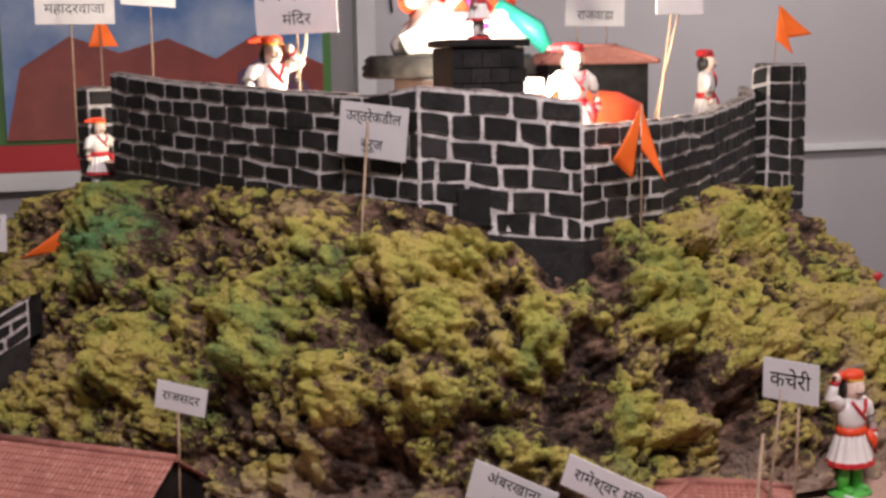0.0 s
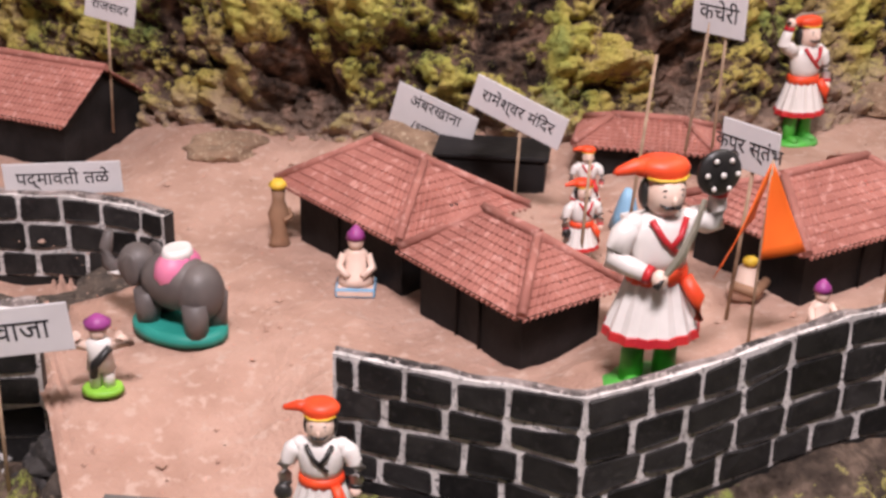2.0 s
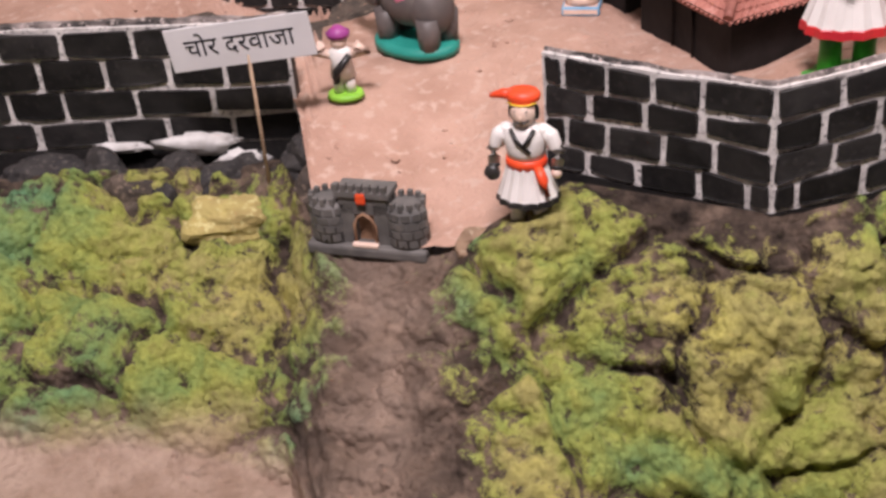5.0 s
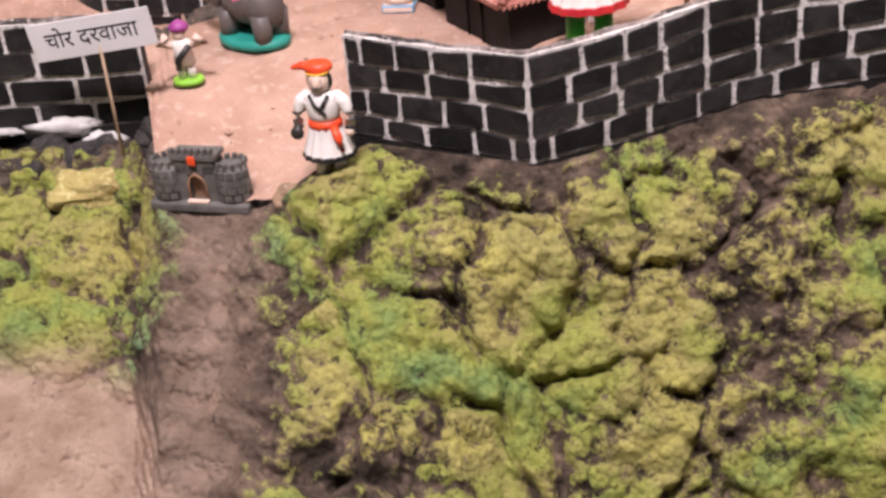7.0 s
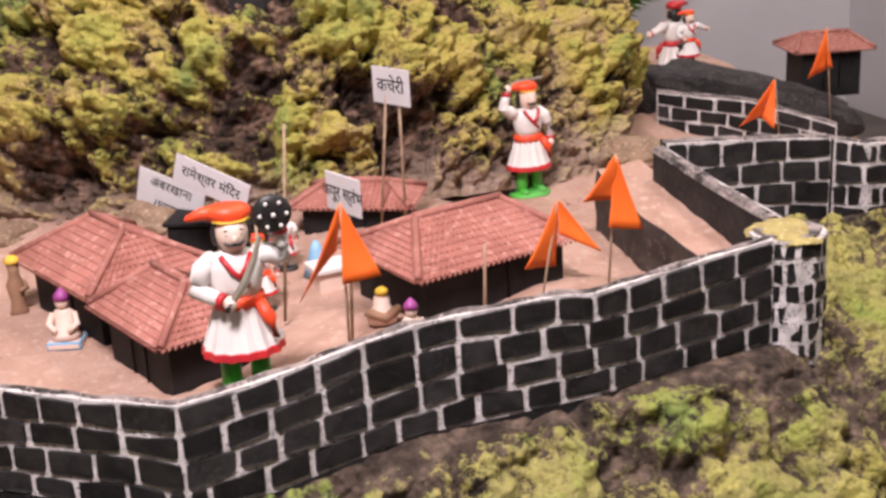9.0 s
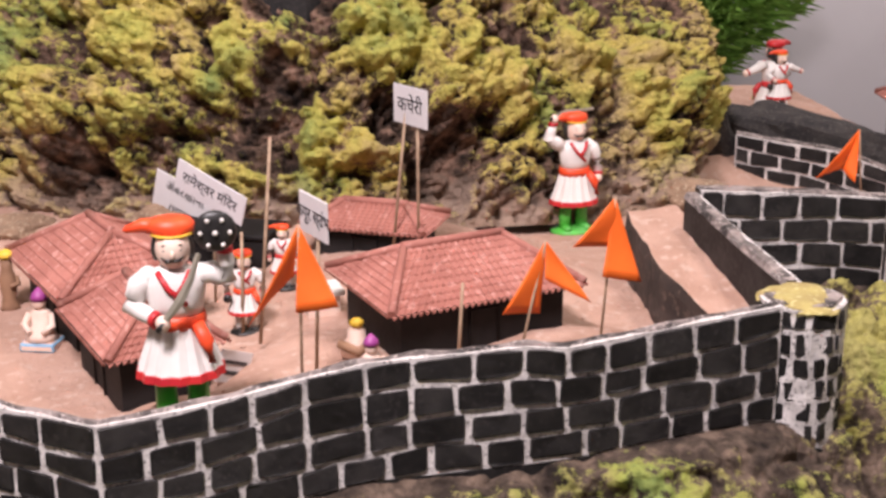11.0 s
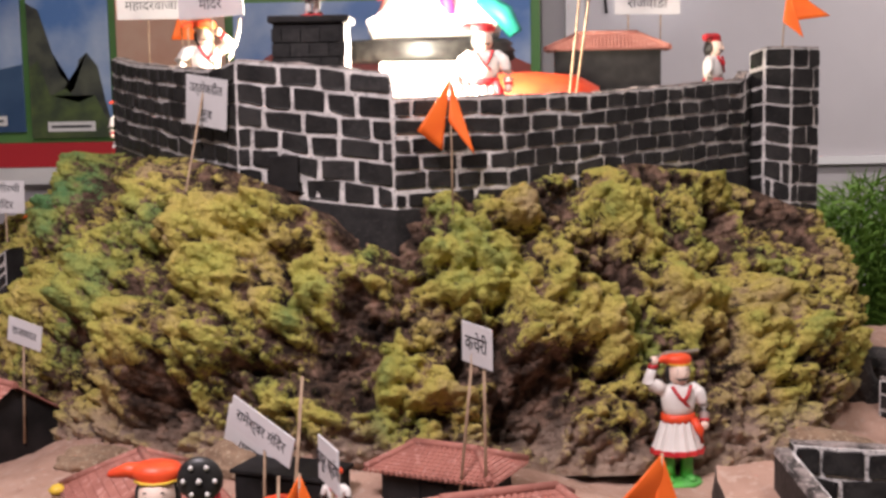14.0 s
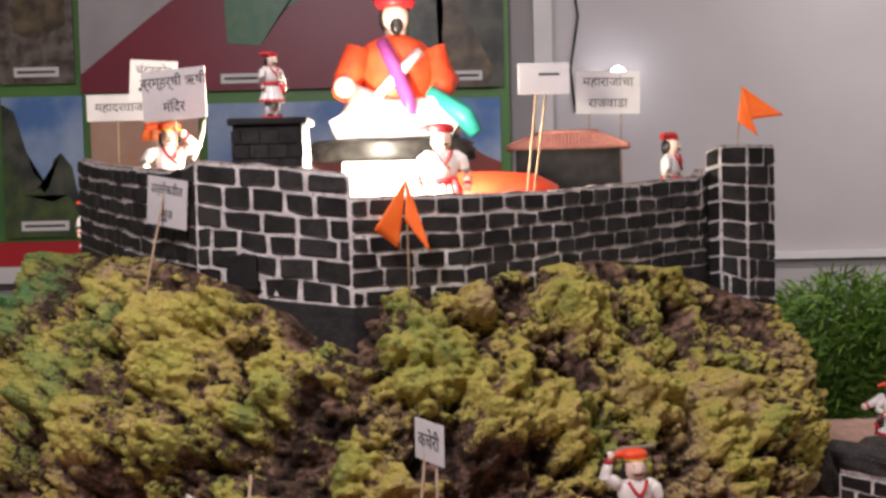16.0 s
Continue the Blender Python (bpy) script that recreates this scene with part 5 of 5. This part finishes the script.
rock(pose(-0.285, 0.035, -0.085), (0.03, 0.02, 0.022), M["rocksand"], "brown rock beside the gate", 2)
rock(pose(-0.56, 0.20, -0.115), (0.055, 0.035, 0.03), M["rockyellow"], "yellow dusted flat rock", 3)
rock(pose(-0.66, 0.25, -0.11), (0.07, 0.03, 0.035), M["rockdark"], "dark rock under the chipped wall", 4)
rock(pose(1.168, 1.43, 0.025, 0, -30, 10), (0.045, 0.03, 0.115), M["rockblack"], "upright black slab of rock", 7)
rock(pose(1.0, 1.06, -0.01), (0.10, 0.07, 0.035), M["rocksand"], "low dusty rock at the hill foot", 8)
rock(pose(0.05, 0.80, 0.05), (0.09, 0.05, 0.04), M["rocksand"], "low dusty rock at the hill foot", 9)
rock(pose(-0.22, 0.90, 0.03), (0.07, 0.05, 0.03), M["rocksand"], "low dusty rock at the hill foot", 10)
rock(pose(1.45, 1.41, -0.025, 0, 13, -25), (0.27, 0.05, 0.085), M["rockblack"], "long black rock ridge behind the wall", 12)
for k, (x, y, z, a) in enumerate(((-0.50, 0.235, -0.105, 0.045), (-0.565, 0.265, -0.10, 0.05), (-0.63, 0.275, -0.10, 0.055), (-0.72, 0.295, -0.10, 0.06), (-0.47, 0.255, -0.075, 0.035), (-0.80, 0.31, -0.10, 0.06))):
    rock(pose(x, y, z, 0, 0, 40 * k), (a, 0.03, 0.032), M["rockblack"], "jagged black rubble at the foot of the wall", 20 + k)
for k, (x, y, z) in enumerate(((-0.46, 0.55, -0.045), (-0.56, 0.57, -0.055), (-0.65, 0.60, -0.05), (-0.40, 0.53, -0.02))):
    rock(pose(x, y, z, 0, 0, 30 * k), (0.075, 0.05, 0.018), M["rockdark"], "dark flat rubble in the empty pond", 30 + k)
rock(pose(0.80, 0.112, 0.132), (0.046, 0.046, 0.010), M["rockyellow"], "yellow sawdust heap on the bastion", 11)

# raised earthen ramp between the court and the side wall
M["ramp_side"] = mat("dark_side_faces", (0.036, 0.027, 0.023), 0.9, (0.065, 0.047, 0.039), 16, 0.6, 90, third=(0.10, 0.072, 0.058), bump_dist=0.003)
bm = bmesh.new()
bm.faces.new([bm.verts.new(p) for p in ((0.715, 0.56, 0.118), (0.702, 0.345, 0.100), (0.738, 0.225, 0.072), (0.800, 0.165, 0.070), (0.806, 0.40, 0.108), (0.790, 0.56, 0.122))])
low = bmesh.ops.extrude_face_region(bm, geom=bm.faces[:])
for v in low["geom"]:
    if isinstance(v, bmesh.types.BMVert):
        v.co.z = -0.04
bmesh.ops.recalc_face_normals(bm, faces=bm.faces)
bmesh.ops.triangulate(bm, faces=bm.faces)
for k in range(3):
    bmesh.ops.subdivide_edges(bm, edges=bm.edges[:], cuts=1, use_grid_fill=True)
bm.normal_update()
# level faces get the sand, steep ones the dark side colour
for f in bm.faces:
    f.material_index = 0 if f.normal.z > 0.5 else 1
for v in bm.verts:
    v.co += Vector((rough(v.co, 0.05), rough(v.co + Vector((3, 0, 0)), 0.05), rough(v.co + Vector((0, 3, 0)), 0.04))) * 0.006
tagged(part("earth_ramp", bm, [M["sand"], M["ramp_side"]]), "raised sandy ramp with dark side faces", "ramp", kind="structure")

# ---- fern clump behind the hill ----
rnd = random.Random(5)
co, fa = [], []
for k in range(9000):
    a, r, top = rnd.uniform(0, 2 * math.pi), rnd.random() ** 0.5, rnd.random() ** 0.7
    z = -1.0 + 1.2 * top
    t = max(0.0, (z + 0.45) / 0.65)
    spread = (0.14 + 0.36 * t) * (1.0 + 0.12 * math.sin(3 * a + 1) + 0.06 * math.sin(7 * a))
    p = Vector((2.02 + 0.16 * t + spread * r * math.cos(a), 4.40 + 0.6 * spread * r * math.sin(a), z - 0.22 * t * r * r))
    d = Vector((math.cos(a) * r + rnd.uniform(-0.6, 0.6), math.sin(a) * r + rnd.uniform(-0.6, 0.6), rnd.uniform(-0.1, 1.0))).normalized() * rnd.uniform(0.06, 0.15)
    w = d.cross(Vector((rnd.uniform(-1, 1), 0.3, 0.4))).normalized() * 0.006
    i = len(co)
    co += [tuple(p - w), tuple(p + w), tuple(p + d * 0.6 + w * 0.8 + Vector((0, 0, -0.01))), tuple(p + d + Vector((0, 0, -0.03)))]
    fa += [(i, i + 1, i + 2), (i, i + 2, i + 3)]
me = bpy.data.meshes.new("fern_clump")
me.from_pydata(co, [], fa)
M["fern"] = mat("fern_green", (0.11, 0.23, 0.03), 0.7, (0.18, 0.30, 0.05), 12, 0.1)
me.materials.append(M["fern"])
tagged(new("fern_clump", me), "tall feathery green fern standing by the grey wall", "plant", kind="stuff")


# ---- poster wall ----
def picture(name, x0, x1, z0, z1, sky, label, hills=(), y=4.83):
    root = thing(name, Matrix.Translation(((x0 + x1) / 2, y, z0)), label, "poster", "landscape posters")
    bm = bmesh.new()
    box(bm, (-(x1 - x0) / 2, -0.004, 0), ((x1 - x0) / 2, 0.004, z1 - z0))
    part("print", bm, sky, root)
    for k, (material, pts) in enumerate(hills):
        bm = bmesh.new()
        w, h = x1 - x0, z1 - z0
        vs = [bm.verts.new(((px - 0.5) * w, -0.006 - 0.002 * k, pz * h)) for px, pz in pts]
        f = bm.faces.new(vs)
        bmesh.ops.triangulate(bm, faces=[f])
        bmesh.ops.recalc_face_normals(bm, faces=bm.faces)
        for f in bm.faces:
            if f.normal.y > 0:
                f.normal_flip()
        part("printed_shape", bm, material, root)
    bm = bmesh.new()
    w = min(0.22, (x1 - x0) * 0.6)
    box(bm, (-w / 2, -0.016, 0.03), (w / 2, -0.013, 0.075))
    part("caption_label", bm, M["whitewash"], root, "white caption strip")
    bm = bmesh.new()
    box(bm, (-w * 0.42, -0.018, 0.047), (w * 0.42, -0.0165, 0.058))
    part("text_bar", bm, M["ink"], root)
    return root


PC = {k: mat("print_" + k, a, 0.35, b, sc, 0.02) for k, a, b, sc in (
    ("sky", (0.10, 0.22, 0.50), (0.45, 0.55, 0.70), 2.5), ("dusk", (0.50, 0.25, 0.17), (0.60, 0.42, 0.32), 2.0), ("rock", (0.035, 0.04, 0.04), (0.10, 0.11, 0.08), 9),
    ("grass", (0.10, 0.14, 0.05), (0.05, 0.07, 0.04), 12), ("sea", (0.03, 0.07, 0.16), (0.06, 0.12, 0.22), 3), ("maroon", (0.22, 0.03, 0.05), (0.17, 0.03, 0.05), 1.2),
    ("map", (0.05, 0.16, 0.09), (0.09, 0.20, 0.11), 14), ("road", (0.42, 0.40, 0.42), (0.36, 0.34, 0.36), 4), ("town", (0.07, 0.055, 0.05), (0.20, 0.17, 0.15), 16),
    ("root", (0.20, 0.15, 0.09), (0.06, 0.05, 0.04), 10), ("redrock", (0.36, 0.08, 0.06), (0.26, 0.06, 0.05), 6), ("violet", (0.12, 0.07, 0.14), (0.2, 0.1, 0.15), 6), ("green", (0.12, 0.28, 0.08), (0.10, 0.24, 0.07), 3), ("red", (0.55, 0.03, 0.04), (0.5, 0.03, 0.04), 3))}
panel("poster_board", (-3.2, 4.86, 0.40), (0.745, 4.90, 2.2), PC["green"], "green backing board of the posters", "board")
panel("board_stripe_red", (-3.2, 4.84, 0.285), (0.745, 4.90, 0.398), PC["red"], "red stripe under the posters", "trim")
panel("board_stripe_white", (-3.2, 4.845, 0.205), (0.745, 4.90, 0.283), M["whitewash"], "white stripe under the posters", "trim")
panel("board_post", (0.86, 4.82, -1.0), (0.945, 4.90, 2.9), M["whitewash"], "white upright post at the board's end", "post")
panel("dado_rail", (0.96, 4.90, 0.235), (4.0, 4.948, 0.270), M["whitewash"], "pale rail along the grey wall", "trim")
HA = [(0, 0), (0, 0.95), (0.15, 0.9), (0.3, 0.6), (0.38, 0.45), (0.55, 0.35), (0.62, 0.55), (0.72, 0.6), (0.85, 0.5), (0.95, 0.2), (1, 0.1), (1, 0)]
picture("poster", -2.02, -1.64, 0.45, 1.07, PC["sky"], "poster of a blue sea and far hills", [(PC["sea"], [(0, 0), (0, 0.48), (0.3, 0.52), (0.6, 0.45), (1, 0.5), (1, 0)])])
picture("poster", -1.61, -1.235, 0.42, 1.07, PC["sky"], "poster of dark cliffs under a blue sky", [(PC["rock"], HA), (PC["grass"], [(0, 0), (0, 0.5), (0.12, 0.55), (0.25, 0.3), (0.45, 0.35), (0.6, 0.25), (0.8, 0.3), (1, 0.05), (1, 0)])])
picture("poster", -1.20, -0.70, 0.43, 1.06, PC["dusk"], "poster of a rock fort at dusk", [(PC["rock"], [(0, 0), (0, 0.25), (0.2, 0.42), (0.35, 0.40), (0.5, 0.32), (0.8, 0.36), (1, 0.3), (1, 0)])])
picture("poster", -0.66, 0.70, 0.42, 1.02, PC["sky"], "wide poster of red rocks under blue sky", [(PC["redrock"], [(0.0, 0), (0.05, 0.5), (0.2, 0.72), (0.35, 0.6), (0.5, 0.7), (0.65, 0.55), (0.8, 0.75), (0.95, 0.55), (1, 0.5), (1, 0)]), (PC["violet"], [(0.7, 0), (0.72, 0.45), (0.82, 0.6), (0.95, 0.35), (1, 0)])])
picture("poster", -2.02, -1.64, 1.14, 1.80, PC["sky"], "poster of a dark peak", [(PC["rock"], [(0.1, 0), (0.5, 0.2), (0.75, 0.75), (0.9, 0.6), (1, 0.7), (1, 0)])])
picture("poster", -1.61, -1.265, 1.13, 1.80, PC["town"], "dark poster of an old town street", [(PC["root"], [(0.2, 0.35), (0.22, 0.8), (0.5, 0.85), (0.9, 0.7), (0.9, 0.4), (0.5, 0.3)])])
picture("poster", -1.235, 0.28, 1.08, 1.80, PC["maroon"], "maroon poster map of the fort", [(PC["road"], [(0.0, 0.12), (0.0, 1), (0.55, 1), (0.2, 0.45)]), (PC["map"], [(0.45, 0.3), (0.44, 0.75), (0.5, 1), (0.8, 1), (0.78, 0.7), (0.62, 0.5), (0.55, 0.28)])])
picture("poster", 0.30, 0.72, 1.07, 1.80, PC["rock"], "dark poster of old tree roots", [(PC["root"], [(0.3, 0), (0.35, 0.5), (0.25, 1), (0.5, 1), (0.55, 0.5), (0.9, 0.1), (0.8, 0)])])
# added glowing ball for a spotlight's reflection on the shiny grey wall
lb = thing("wall_lamp", pose(1.253, 4.86, 1.118), "small glowing ball in place of a reflection on the grey wall", "lamp")
bm = bmesh.new()
ball(bm, (0, 0, 0), 0.034, 0)
glow = bpy.data.materials.new("glint_glow")
glow.use_nodes = True
gb = glow.node_tree.nodes["Principled BSDF"]
gb.inputs["Emission Color"].default_value, gb.inputs["Emission Strength"].default_value = (0.9, 0.95, 1.0, 1), 60.0
part("glint_ball", bm, glow, lb)
# made-up mount that holds the glowing ball off the wall
bm = bmesh.new()
box(bm, (-0.03, 0.02, -0.03), (0.03, 0.09, 0.03), 0, 0.004)
part("housing", bm, M["whitewash"], lb)
bm = bmesh.new()
tube(bm, [(1.05, 4.945, 2.9), (1.02, 4.945, 1.8), (1.08, 4.945, 1.4), (1.04, 4.945, 1.15), (1.06, 4.945, 0.95)], [0.006] * 5, 0, 6)
tagged(part("hanging_cable", bm, M["dark"]), "thin dark cable hanging on the grey wall", "cable")

# white plaster smears at the foot of the chipped wall
M["plaster"] = mat("white_plaster", (0.62, 0.60, 0.58), 0.8, (0.45, 0.43, 0.41), 40, 0.5, 120)
for k, (x, y, z, a, b) in enumerate(((-0.60, 0.300, -0.062, 0.050, 0.012), (-0.55, 0.285, -0.082, 0.026, 0.012), (-0.575, 0.270, -0.115, 0.010, 0.022), (-0.462, 0.262, -0.082, 0.016, 0.016), (-0.70, 0.322, -0.068, 0.035, 0.006), (-0.52, 0.262, -0.100, 0.018, 0.020), (-0.63, 0.272, -0.098, 0.030, 0.010), (-0.545, 0.258, -0.128, 0.010, 0.018), (-0.48, 0.245, -0.110, 0.008, 0.016))):
    bm = bmesh.new()
    bmesh.ops.create_icosphere(bm, subdivisions=3, radius=1.0)
    for v in bm.verts:
        r = 1 + 0.5 * rough(v.co + Vector((k * 3.0, 0, 0)), 0.6) + 0.45 * rough(v.co + Vector((k * 2.0, 4, 0)), 0.22)
        v.co = Vector((v.co.x * a * r, v.co.y * 0.009, v.co.z * b * r))
    ob = part("plaster_smear", bm, M["plaster"], smooth=True)
    ob.matrix_world = pose(x, y, z, 0, 0, -8)
    tagged(ob, "rough white plaster smear at the wall's foot", "plaster", "plaster smears")

# crumbs of soil on the courtyard
rnd = random.Random(9)
co, fa = [], []
for k in range(1500):
    x, y = rnd.uniform(-0.75, 0.95), rnd.uniform(0.06, 1.0)
    if y < curve_at(INNER_Y, x) + 0.02:
        continue
    r = 0.0012 + 0.0055 * rnd.random() ** 5
    z = ground_z(x, y)
    i = len(co)
    for dx, dy, dz in ((1, 0, 0), (-1, 0, 0), (0, 1, 0), (0, -1, 0), (0, 0, 1), (0, 0, -1)):
        co.append((x + dx * r * rnd.uniform(0.6, 1.3), y + dy * r * rnd.uniform(0.6, 1.3), z + dz * r * rnd.uniform(0.4, 0.9)))
    fa += [(i + a, i + b, i + c) for a, b, c in ((0, 2, 4), (2, 1, 4), (1, 3, 4), (3, 0, 4), (2, 0, 5), (1, 2, 5), (3, 1, 5), (0, 3, 5))]
me = bpy.data.meshes.new("soil_crumbs")
me.from_pydata(co, [], fa)
me.materials.append(M["sand"])
tagged(new("soil_crumbs", me), "loose crumbs of pinkish soil on the courtyard", "soil", kind="stuff")
